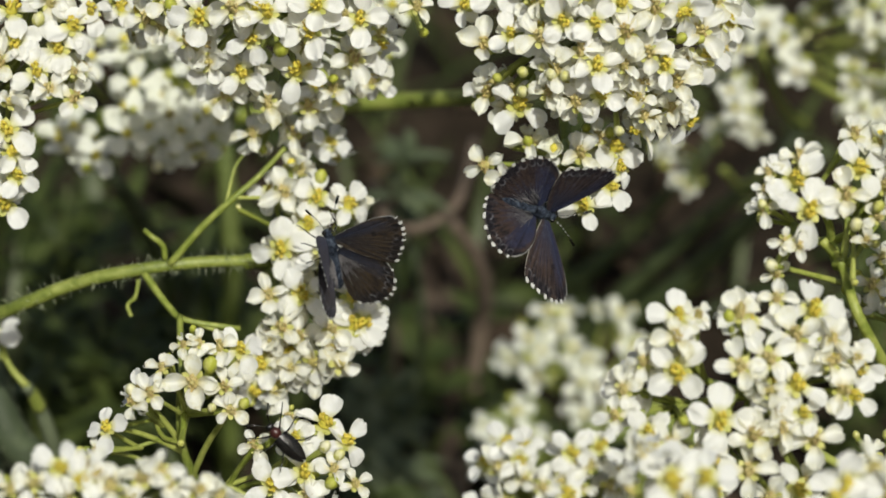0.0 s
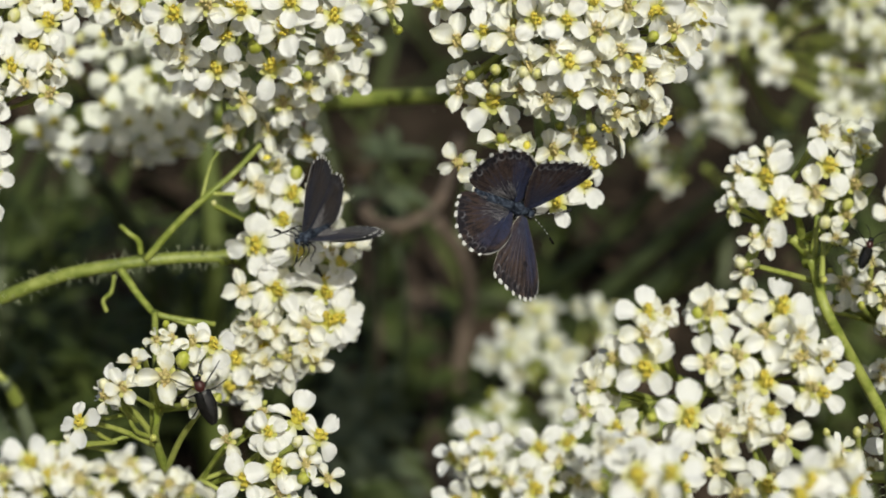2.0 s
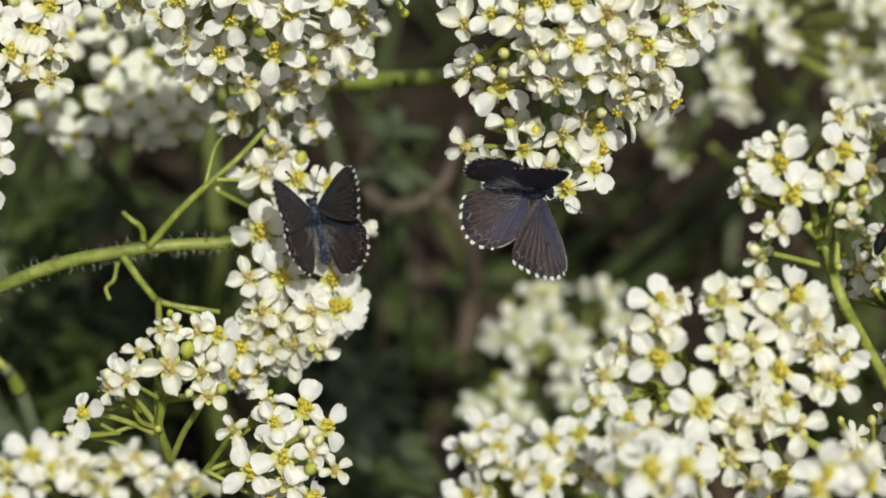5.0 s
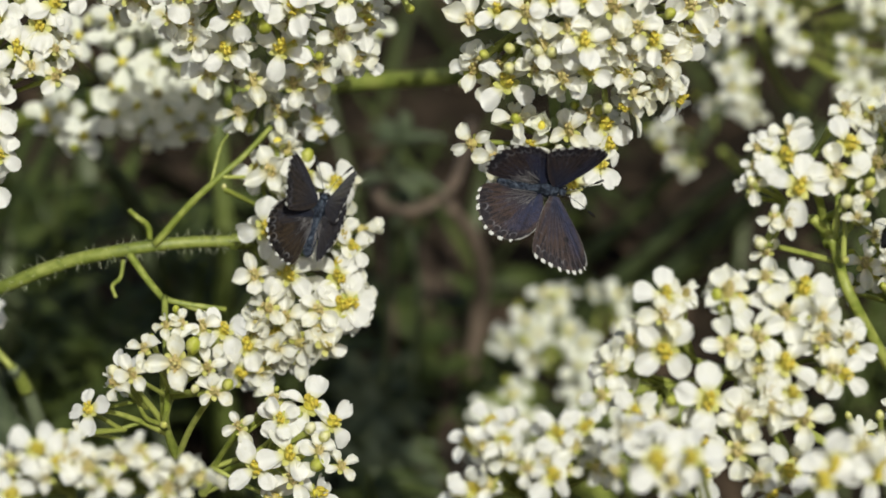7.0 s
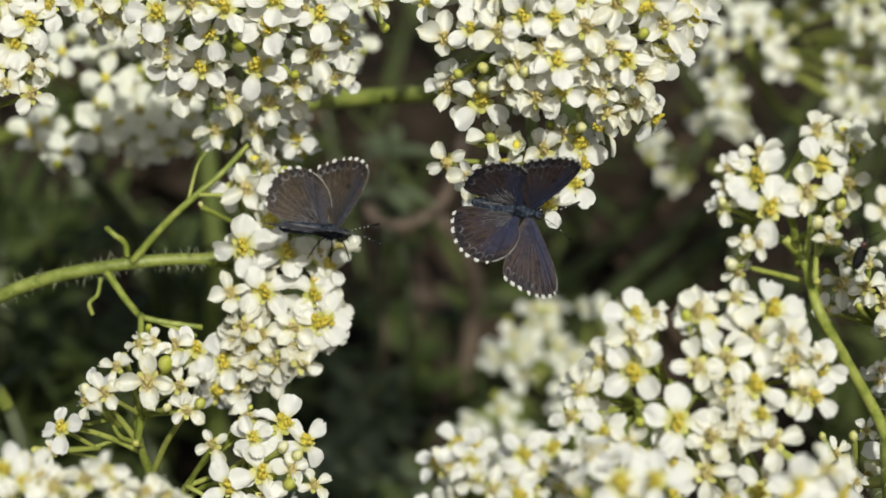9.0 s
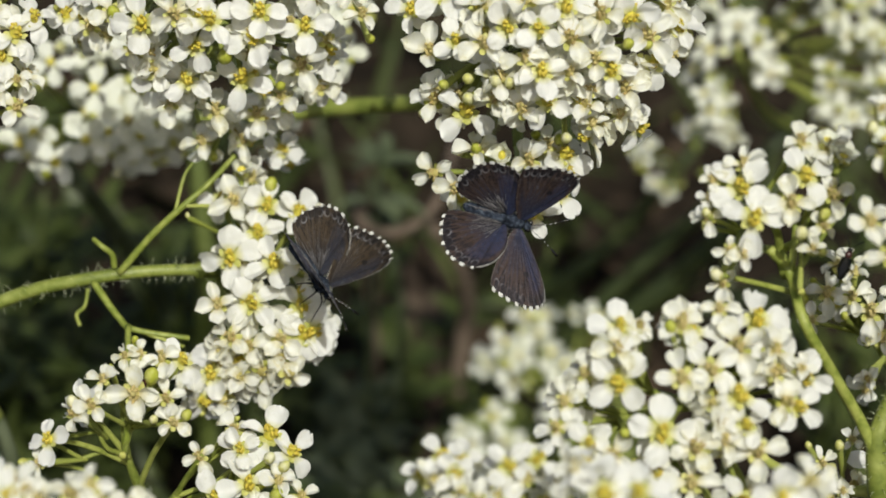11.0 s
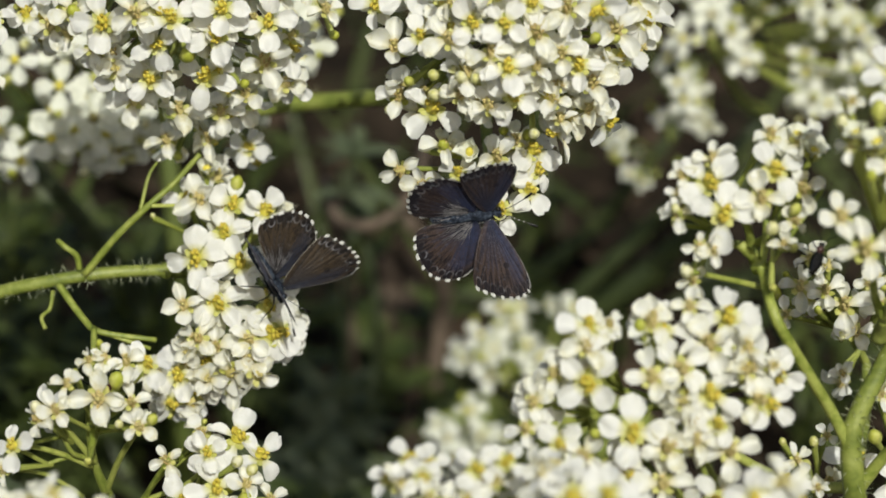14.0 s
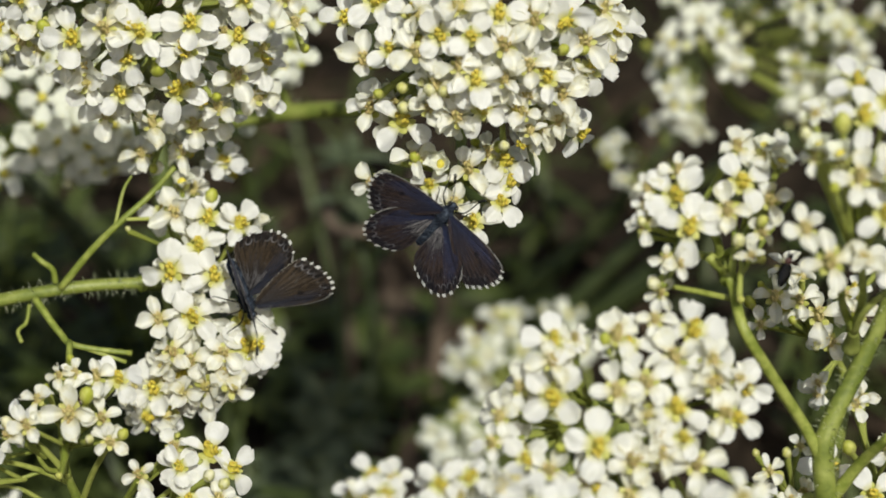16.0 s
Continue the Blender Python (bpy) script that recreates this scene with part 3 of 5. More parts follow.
BROWN_BLUE = ((0.046, 0.029, 0.020), (0.014, 0.017, 0.034), (0.006, 0.005, 0.006), (0.11, 0.12, 0.16), (0.016, 0.024, 0.060), (0.84, 0.76, 0.86))
DARK_BROWN = ((0.046, 0.032, 0.018), (0.013, 0.013, 0.016), (0.007, 0.006, 0.006), (0.10, 0.10, 0.105), (0.014, 0.020, 0.038), (0.90, 0.78, 0.72))
WING_A = [wing_material("wing_brown_blue", *BROWN_BLUE, k) for k in (True, False)]
WING_B = [wing_material("wing_dark_brown", *DARK_BROWN, k) for k in (True, False)]
FRINGE = noisy("fringe_white", [(0.3, (0.38, 0.38, 0.36)), (0.6, (0.62, 0.62, 0.60))], 2500, 0.8, 0.5)
FRINGE_DARK = noisy("fringe_black", [(0.3, (0.012, 0.010, 0.009)), (0.6, (0.045, 0.038, 0.034))], 2500, 0.8, 0.5)
MARGIN = noisy("wing_margin_grey", [(0.3, (0.08, 0.08, 0.08)), (0.6, (0.26, 0.25, 0.24))], 1500, 0.8, 0.4)
UNDER = noisy("wing_underside_grey", [(0.38, (0.05, 0.045, 0.04)), (0.45, (0.38, 0.36, 0.31)), (0.65, (0.60, 0.58, 0.52))], 500, 0.7, 0.4)
FUR = noisy("body_fur", [(0.3, (0.010, 0.012, 0.018)), (0.5, (0.028, 0.036, 0.055)), (0.72, (0.09, 0.11, 0.145))], 1400, 0.9, 1.0)
WING_HAIR = noisy("wing_hair_grey", [(0.3, (0.06, 0.055, 0.06)), (0.6, (0.20, 0.19, 0.20))], 1500, 0.7, 0.2)
CHITIN = noisy("chitin_black", [(0.3, (0.004, 0.004, 0.004)), (0.6, (0.012, 0.011, 0.010))], 900, 0.22, 0.25)

FORE = [(0, 0.7), (3.2, 2.7), (7.0, 4.9), (10.4, 6.2), (12.4, 6.3), (13.7, 4.8), (13.8, 2.2), (12.9, -0.7), (11.2, -3.3), (6.4, -3.0), (2.4, -1.9), (0, -0.9)]
HIND = [(0, 0.8), (3.5, 2.5), (7.4, 2.2), (10.5, 0.1), (11.6, -2.6), (11.3, -5.2), (9.7, -7.4), (7.0, -9.0), (4.4, -9.4), (2.6, -7.8), (1.3, -4.8), (0, -1.0)]
FORE_EDGE, HIND_EDGE = (4, 8), (3, 8)
FORE_ROOT, HIND_ROOT = Vector((0.0009, 0.0024, 0.0008)), Vector((0.0009, -0.0004, 0.0004))


def wing_mesh(name, outline, edge, mirror, top, seed):
    rng = random.Random(seed)
    spans = len(outline) - 1
    per = []
    for i in range(spans):
        per.append(60 // (edge[1] - edge[0]) if edge[0] <= i < edge[1] else 3)
    pts, rim, count = [], [], 0
    o = [Vector((x, y, 0)) * 0.001 for x, y in outline]
    ext = [2 * o[0] - o[1]] + o + [2 * o[-1] - o[-2]]
    for i in range(spans):
        for s in range(per[i]):
            t = s / per[i]
            a, b, c, d = ext[i:i + 4]
            pts.append(0.5 * (2 * b + (c - a) * t + (2 * a - 5 * b + 4 * c - d) * t * t + (3 * b - a - 3 * c + d) * t ** 3))
            inside = edge[0] <= i < edge[1]
            rim.append(count if inside else -1)
            count += inside
    pts.append(o[-1])
    rim.append(-1)
    stops = [0.0, 0.12, 0.26, 0.4, 0.55, 0.68, 0.78, 0.85, 0.868, 0.905, 0.962, 1.0]
    white_at = set()
    for k in range(8):
        start = round(7.5 * k + 1.6 + rng.uniform(-0.5, 0.5))
        white_at.update(range(start, start + rng.choice((2, 3, 4, 4))))
    root = (o[0] + o[-1]) / 2
    first, last = min(j for j in range(len(pts)) if rim[j] >= 0), max(j for j in range(len(pts)) if rim[j] >= 0)
    cells = [(rim[j] + 0.1) / 7.5 if rim[j] >= 0 else (-0.35 * (first - j) / first if j < first else 8 - 0.3 * (last + 1 - j) / (last + 1 - len(pts))) for j in range(len(pts))]
    verts, faces, mat, uvs = [], [], [], []
    w = len(pts)
    sign = -1 if mirror else 1
    for side, dz in ((0, 0.00006), (1, -0.00006)):
        base = len(verts)
        for t in stops:
            for j, p in enumerate(pts):
                q = root.lerp(p, t)
                scallop = 1.0
                if rim[j] >= 0 and t == 1.0:
                    scallop = 1.012 if rim[j] in white_at else 0.985
                q = root + (q - root) * scallop
                bow = 0.0005 * math.sin(2.2 * t) * math.sin(3.1 * j / w) + 0.00002 * math.sin(j * 0.84) * t
                verts.append((sign * q.x, q.y, bow + dz))
        for i in range(len(stops) - 1):
            for j in range(w - 1):
                q = [base + i * w + j, base + i * w + j + 1, base + (i + 1) * w + j + 1, base + (i + 1) * w + j]
                if (side == 0) != mirror:
                    q.reverse()
                faces.append(q)
                k = rim[j]
                a = 0 if side == 0 else 3
                if k >= 0:
                    white = k in white_at
                    if i == len(stops) - 2:
                        a = 1 if white else 2
                    elif i == len(stops) - 3:
                        a = 0 if side == 0 else 3
                    elif side == 1 and i in (len(stops) - 5, len(stops) - 3) and not white:
                        a = 2
                elif j < first and i == len(stops) - 2:
                    a = 4
                if side == 1 and i in (3, 5) and j % 7 in (2, 3):
                    a = 2
                mat.append(a)
                uvs.append([(cells[j], stops[i]), (cells[j + 1], stops[i]), (cells[j + 1], stops[i + 1]), (cells[j], stops[i + 1])])
                if (side == 0) != mirror:
                    uvs[-1].reverse()
    me = mesh(name, verts, faces, [top, FRINGE, FRINGE_DARK, UNDER, MARGIN], mat)
    layer = me.uv_layers.new(name="UVMap")
    layer.data.foreach_set("uv", [c for f in uvs for p in f for c in p])
    return me


def hair_coat(b, rng, count, radius, y0, y1, length):
    """Short hairs combed towards the tail, all round a body along y."""
    for _ in range(count):
        y, a = rng.uniform(y0, y1), rng.uniform(0, 2 * math.pi)
        out = Vector((math.cos(a), 0, math.sin(a)))
        q = out * radius(y) * 0.9 + Vector((0, y, 0))
        tip = q + (out * rng.uniform(0.3, 1.0) + Vector((rng.uniform(-0.3, 0.3), rng.uniform(-1.1, -0.3), 0))).normalized() * length * rng.uniform(0.5, 1.1)
        b.tube([q, q.lerp(tip, 0.5), tip], [0.00006, 0.00004, 0.00001], 3)


def root_hair(rng, s):
    """Fine pale hairs lying on a hindwing, from its root outwards and along its inner edge."""
    b = Build()
    for _ in range(70):
        a = radians(rng.uniform(-88, -8))
        r, reach = rng.uniform(0.0004, 0.0035), rng.uniform(0.0016, 0.0040) * (0.65 - 0.35 * a)
        way = Vector((s * math.cos(a), math.sin(a), 0))
        side = Vector((-way.y, way.x, 0)) * rng.uniform(-0.0005, 0.0005)
        line = [way * r + Vector((0, 0, 0.0003)), way * (r + reach * 0.5) + side * 0.4 + Vector((0, 0, 0.0007)), way * (r + reach) + side + Vector((0, 0, 0.0006))]
        b.tube(line, [0.000045, 0.00004, 0.000015], 3)
    return b.mesh("wing_hair", WING_HAIR)


def butterfly(label, top, seed):
    t = thing("butterfly", Matrix.Identity(4), label, "butterfly", "butterflies")
    t.scale = (0.84, 0.84, 0.84)
    rng = random.Random(seed)
    b = Build()
    b.blob((0, 0.0012, 0), (0.0013, 0.0021, 0.0013), 0, 7, 12, None, 0.04, rng)
    hair_coat(b, rng, 260, lambda y: 0.0012 * math.sqrt(max(0.05, 1 - ((y - 0.0012) / 0.0022) ** 2)), -0.0006, 0.0032, 0.0013)
    part("thorax", b.mesh("thorax", FUR), t)
    b = Build()
    n = 11
    b.tube([(0, -0.0002 - 0.0078 * i / n, 0.0001 - 0.0006 * (i / n) ** 2) for i in range(n + 1)],
           [0.0010 * (0.75 + 0.4 * math.sin(math.pi * (0.1 + 0.85 * i / n))) * (1 if i % 2 else 0.94) * (1 if i < n else 0.35) for i in range(n + 1)], 12)
    hair_coat(b, rng, 200, lambda y: 0.0009, -0.0074, -0.0002, 0.0006)
    part("abdomen", b.mesh("abdomen", FUR), t)
    b = Build()
    b.blob((0, 0.0037, -0.0001), (0.0009, 0.0008, 0.0008), 0, 6, 10, None, 0.04, rng)
    head = part("head", b.mesh("head", FUR), t)
    for s in (-1, 1):
        part("eye", Build().blob((s * 0.0007, 0.0040, 0.0001), (0.00042, 0.0005, 0.0005), 0, 5, 8).mesh("eye", CHITIN), head)
        line = curve([(s * 0.0003, 0.0042, 0.0003), (s * 0.0016, 0.0072, 0.0008), (s * 0.0034, 0.0102, 0.0009)], 8)
        ln = len(line)
        a = Build()
        a.tube(line, [0.00007 + (0.00017 if i > ln - 5 else 0) for i in range(ln)], 6)
        for k in range(2, ln - 5, 2):
            a.tube([line[k], line[k].lerp(line[k + 1], 0.5)], [0.0001, 0.0001], 6, 1)
        part("antenna", a.mesh("antenna", [CHITIN, FRINGE]), t)
        for k, (y, oy) in enumerate(((0.0024, 0.0028), (0.0014, 0.0004), (0.0006, -0.0026))):
            leg = curve([(s * 0.0008, y, -0.0006), (s * 0.0024, y + oy * 0.5, -0.0008), (s * 0.0032, y + oy, -0.0034), (s * 0.0037, y + oy * 1.15, -0.0040)], 4)
            part("leg", Build().tube(leg, [0.00016 - 0.00009 * i / (len(leg) - 1) for i in range(len(leg))], 5).mesh("leg", CHITIN), t)
    wings = {}
    for s, tag in ((-1, "left"), (1, "right")):
        for kind, outline, edge, root in (("forewing", FORE, FORE_EDGE, FORE_ROOT), ("hindwing", HIND, HIND_EDGE, HIND_ROOT)):
            w = part(kind, wing_mesh(kind, outline, edge, s < 0, top[kind == "hindwing"], seed), t, Matrix.Translation((s * root.x, root.y, root.z)), "dark wing with a chequered white fringe")
            if kind == "hindwing":
                part("wing_hair", root_hair(rng, s), w)
            wings[kind, s] = (w, Vector((s * root.x, root.y, root.z)))
    return t, wings


def wing_pose(root, s, lift, sweep):
    """lift: degrees raised over the back; sweep: degrees turned towards the head."""
    return Matrix.Translation(root) @ pose(0, 0, 0, 0, -s * lift, 0) @ pose(0, 0, 0, 0, 0, s * sweep)


# ---- beetle ----
RED = noisy("beetle_red", [(0.3, (0.016, 0.006, 0.005)), (0.6, (0.045, 0.012, 0.010))], 900, 0.3, 0.3)


def beetle(label, m):
    t = thing("beetle", m, label, "beetle", "beetles")
    for s in (-1, 1):
        rows = []
        for i in range(9):
            u = i / 8
            y = 0.0006 - 0.0052 * u
            w = 0.0014 * math.sin(math.pi * (0.22 + 0.74 * u)) ** 0.6
            rows.append([(s * w * math.sin(a), y, 0.0009 * math.cos(a) * math.sin(math.pi * (0.25 + 0.7 * u)) ** 0.6) for a in (0.03, 0.5, 0.9, 1.3, 1.65)])
        if s < 0:
            rows = [list(reversed(r)) for r in rows]
        part("wing_case", Build().grid(rows).mesh("wing_case", CHITIN), t)
    part("abdomen", Build().blob((0, -0.0018, -0.0001), (0.0011, 0.0026, 0.0006), 0, 6, 10).mesh("abdomen", CHITIN), t)
    part("thorax", Build().blob((0, 0.0013, 0.0001), (0.00085, 0.0010, 0.0006), 0, 6, 10).mesh("thorax", RED), t, None, "dark red thorax")
    part("head", Build().blob((0, 0.0024, 0), (0.0007, 0.0006, 0.0005), 0, 5, 9).mesh("head", CHITIN), t)
    for s in (-1, 1):
        line = curve([(s * 0.0003, 0.0028, 0.0002), (s * 0.0012, 0.0042, 0.0007), (s * 0.0024, 0.0052, 0.0004)], 5)
        part("antenna", Build().tube(line, 0.00011, 5).mesh("antenna", CHITIN), t)
        for y, oy in ((0.0012, 0.0018), (0.0002, 0.0003), (-0.0010, -0.0020)):
            leg = curve([(s * 0.0007, y, -0.0003), (s * 0.0020, y + oy * 0.6, 0.0004), (s * 0.0031, y + oy, -0.0010), (s * 0.0038, y + oy * 1.3, -0.0012)], 4)
            part("leg", Build().tube(leg, [0.00014 - 0.00008 * i / (len(leg) - 1) for i in range(len(leg))], 5).mesh("leg", CHITIN), t)
    return t


# ---- the place ----
ground()
litter()
grass()
stalk("plant_stem", "hairy yellow-green flower stem, arching", [(-620, 900, 0.52), (-260, 660, 0.43), (0, 555, 0.398), (140, 500, 0.391), (268, 474, 0.389), (360, 464, 0.390), (450, 462, 0.392)], 0.00135, 0.0009, None, 320, 3,
      [([(300, 468, 0.388), (360, 400, 0.386), (420, 345, 0.385), (458, 312, 0.386), (505, 262, 0.386)], 0.0006, 0.0004),
       ([(400, 360, 0.385), (415, 300, 0.386), (430, 275, 0.386)], 0.0003, 0.0002),
       ([(420, 350, 0.384), (470, 350, 0.386)], 0.0003, 0.0003),
       ([(255, 484, 0.388), (300, 545, 0.385), (330, 567, 0.383), (425, 582, 0.384)], 0.0006, 0.0004),
       ([(330, 567, 0.383), (415, 597, 0.384)], 0.0003, 0.0003),
       ([(318, 560, 0.383), (320, 620, 0.376), (325, 740, 0.360), (322, 780, 0.357)], 0.0005, 0.0005),
       ([(292, 458, 0.388), (288, 435, 0.387), (270, 420, 0.386), (256, 408, 0.387)], 0.0005, 0.0004),
       ([(245, 495, 0.389), (240, 525, 0.388), (226, 540, 0.387), (232, 560, 0.386)], 0.0003, 0.0003)])
stalk("plant_stem", "thick pale green stem behind the flower heads", [(-500, 500, 0.62), (100, 230, 0.48), (440, 205, 0.455), (660, 182, 0.45), (830, 172, 0.435), (1000, 150, 0.39)], 0.0018, 0.0014, None, 60, 4)
stalk("plant_stem", "forked green stem with bristles", [(1640, 1400, 0.45), (1646, 1000, 0.372), (1642, 880, 0.357), (1637, 775, 0.353), (1655, 712, 0.352), (1700, 628, 0.351), (1744, 544, 0.349), (1790, 440, 0.345)], 0.0022, 0.0010, None, 420, 5,
      [([(1636, 785, 0.353), (1606, 720, 0.351), (1565, 645, 0.346), (1515, 550, 0.341), (1490, 470, 0.346), (1455, 425, 0.344)], 0.0009, 0.0007),
       ([(1488, 500, 0.348), (1430, 485, 0.344), (1370, 470, 0.340)], 0.00045, 0.00035),
       ([(1490, 470, 0.346), (1500, 400, 0.345), (1495, 330, 0.345)], 0.0006, 0.0004),
       ([(1495, 475, 0.346), (1550, 400, 0.345), (1600, 330, 0.344)], 0.0005, 0.0003),
       ([(1640, 850, 0.356), (1540, 845, 0.366), (1430, 790, 0.363), (1330, 700, 0.349)], 0.0009, 0.0006),
       ([(1640, 860, 0.356), (1700, 790, 0.352), (1760, 740, 0.345)], 0.0010, 0.0007)])

stalk("plant_stem", "thin green flower stalks spreading from one node", [(352, 900, 0.376), (345, 850, 0.372), (322, 786, 0.367), (318, 700, 0.362), (330, 640, 0.358)], 0.0007, 0.0005, None, 0, 31, rooted=False, side_shoots=[
      ([(325, 790, 0.367), (290, 745, 0.363), (262, 715, 0.359), (245, 700, 0.357)], 0.0005, 0.0004),
       ([(325, 800, 0.368), (270, 775, 0.364), (215, 760, 0.360), (180, 770, 0.358)], 0.0005, 0.0003),
       ([(340, 845, 0.371), (365, 790, 0.365), (395, 745, 0.359), (410, 725, 0.357)], 0.0005, 0.0004),
       ([(300, 850, 0.372), (240, 810, 0.367), (185, 800, 0.362)], 0.0004, 0.0003),
       ([(385, 905, 0.376), (410, 850, 0.370), (440, 805, 0.364), (455, 785, 0.362)], 0.0005, 0.0003),
       ([(385, 905, 0.376), (430, 862, 0.370), (500, 845, 0.364), (540, 800, 0.361)], 0.0005, 0.0003),
       ([(385, 905, 0.376), (440, 880, 0.371), (480, 870, 0.363)], 0.0004, 0.0003),
       ([(440, 862, 0.370), (520, 800, 0.365), (560, 765, 0.361)], 0.0004, 0.0003)])
# bearing, fading or fresh, spin, tilt aside and upwards, size
AA = [(103, 85, 0, 20, 0, 0.15, 1.0), (28, 75, 0, 20, 0, 0.2, 0.95), (88, 160, 1, 45, 0, 0.5, 0.85), (128, 47, 0, 20, 0.2, 0.5, 0.95), (0, 112, 1, 0, 0.1, 0.3, 1.0), (66, 128, 0, 25, 0, 0.4, 0.95), (12, 230, 0, 45, 0.1, 0.2, 1.0), (30, 312, 0, 45, 0.1, 0.3, 0.85), (8, 362, 0, 30, 0.1, 0.2, 1.0), (130, 128, 1, 10, 0.3, 0.5, 0.6), (160, 20, 0, 10, 0.2, 0.5, 0.9)]
AA_OUT = [(20, 20), (90, 5), (15, 180), (130, 175), (20, 270), (-30, 60), (60, -40), (130, -70), (-20, -60), (-40, 250), (-50, 330), (-60, 150)]
A1 = [(353, 30, 0, 0, 0, 0.0, 1.05), (258, 34, 1, 15, 0, 0.4, 0.95), (412, 15, 1, 40, 0, 0.3, 0.95), (428, 130, 0, 60, -0.1, 0.3, 0.9), (398, 168, 1, 0, 0, 0.5, 0.85), (473, 24, 0, 40, 0, 0.4, 0.95), (548, 55, 0, 30, 0, 0.0, 1.0), (562, 10, 0, 0, 0, 0.3, 0.95), (635, 35, 0, 0, 0.1, 0.3, 0.9), (626, 103, 1, 20, 0.1, 0.3, 1.0), (525, 127, 0, -18, 0, 0.4, 1.0), (655, 142, 1, 40, 0.3, 0.5, 0.9)]
A_MID = [(448, 238, 1, 30, -0.2, 0.5, 0.8), (520, 236, 1, 20, 0, 0.8, 0.8), (583, 254, 0, 45, 0.4, 0.3, 0.75), (545, 190, 1, 0, 0.1, 0.7, 0.9), (475, 185, 1, 0, 0, 0.7, 0.9), (330, 75, 1, 20, 0, 0.6, 0.7), (300, 10), (445, 70), (215, 15), (370, 110), (590, 160), (672, 60)]
A_TOP = [(260, -40), (340, -60), (420, -50), (500, -60), (580, -50), (650, -30), (300, -120), (400, -130), (480, -140), (560, -120)]
B1 = [(505, 338, 1, 35, 0, 0.0, 1.0), (562, 350, 0, -10, 0.1, 0.4, 0.9), (616, 364, 0, 30, 0.4, 0.7, 0.85), (497, 441, 0, 8, 0, 0.1, 1.05), (477, 523, 1, 15, -0.1, 0.2, 0.85), (535, 522, 0, 20, 0.2, 0.3, 0.95), (587, 583, 1, 45, 0.1, 0.3, 0.8), (626, 577, 0, 45, 0.2, 0.5, 1.0), (530, 597, 1, 10, 0, 0.5, 0.8), (585, 622, 1, 30, 0.2, 0.7, 0.9), (463, 645, 0, 30, 0, 0.3, 0.95), (545, 400, 0, 10, 0.1, 0.6, 0.9)]
B_LOW = [(622, 526, 0, 40, 0.1, 0.1, 0.95), (574, 452, 0, 20, 0, 0.5, 0.95), (646, 474, 0, 30, 0.3, 0.5, 0.75), (626, 455, 1, 10, 0.2, 0.6, 0.85), (641, 570), (500, 580), (515, 650, 1), (555, 640, 1), (480, 600, 1), (430, 640), (485, 690), (445, 690, 0), (600, 645, 1)]
C1 = [(342, 676, 1, 8, 0, 0.0, 1.05), (288, 652, 1, 20, -0.2, 0.7, 0.65), (238, 712, 1, 0, -0.4, 0.7, 0.75), (266, 698, 1, 30, 0.1, 0.6, 0.75), (190, 757, 0, 20, -0.3, 0.4, 0.75), (408, 728, 1, 30, 0.2, 0.4, 0.7), (388, 616, 1, 0, 0.1, 0.8, 0.8), (325, 612, 1, 20, 0, 0.8, 0.55), (350, 608, 1, 40, 0.2, 0.8, 0.6), (425, 620, 0, 20, 0.2, 0.6, 0.8), (396, 685, 1, 10, 0.3, 0.3, 0.7), (172, 800, 1, 30, -0.5, 0.3, 0.6)]
D1 = [(574, 752, 0, 30, 0.3, 0.8, 1.0), (612, 782, 0, 10, 0.5, 0.6, 0.85), (512, 742, 1, 20, 0, 0.9, 0.75), (525, 775, 0, 40, -0.1, 0.3, 0.7), (482, 858, 0, 30, 0, 0.1, 0.95), (538, 838, 0, 10, 0.1, 0.4, 0.95), (590, 832, 1, 0, 0.2, 0.8, 0.75), (628, 858, 1, 10, 0.3, 0.7, 0.7), (452, 788, 1, 40, -0.2, 0.3, 0.7), (545, 880, 1, 20, 0, 0.5, 0.9), (500, 910), (585, 905)]
E1 = [(60, 855), (105, 828), (145, 852), (200, 862), (250, 848), (300, 865), (350, 872), (20, 868), (170, 838), (390, 878), (285, 835), (230, 885), (120, 880), (330, 900), (60, 910), (-30, 900)]
F1 = [(857, 81, 1, 0, -0.1, 0.4, 0.95), (903, 62, 0, 20, 0, 0.6, 0.75), (955, 67, 1, 40, 0, 0.5, 0.95), (996, 38, 0, 45, 0, 0.0, 0.85), (1053, 40, 0, 45, 0, 0.0, 0.8), (1028, 93, 1, 0, 0, 0.8, 0.85), (1057, 117, 0, 20, 0, 0.3, 0.9), (1063, 168, 0, 45, 0.1, 0.2, 0.85), (862, 166, 1, 10, -0.2, 0.6, 0.95), (919, 188, 0, 45, 0, 0.6, 1.05), (970, 166, 1, 0, 0, 0.6, 0.85), (1018, 184, 1, 45, 0, 0.6, 0.9)]
F_SIDE = [(1107, 58, 1, 20, 0, 0.4, 1.05), (1148, 95, 1, 0, 0, 0.5, 0.9), (1178, 117, 0, 0, 0, 0.4, 0.9), (1197, 147, 1, 0, 0.1, 0.3, 1.0), (1248, 102, 0, -10, 0.2, 0.4, 0.95), (1237, 56, 1, 40, 0.1, 0.2, 1.05), (1288, 40, 0, 10, 0.4, 0.2, 0.85), (1131, 176, 1, 70, 0, 0.5, 0.8), (1160, 18, 1, 0, 0, 0.4, 0.95), (1188, 196, 1, 0, 0.1, 0.8, 0.8), (1140, 208, 1, 0, 0.1, 0.8, 0.7), (985, 128, 1, 10, 0, 0.9, 0.75), (1105, 118, 1, 30, 0, 0.6, 0.8), (1100, 4, 0, 10, 0, 0.4, 0.95)]
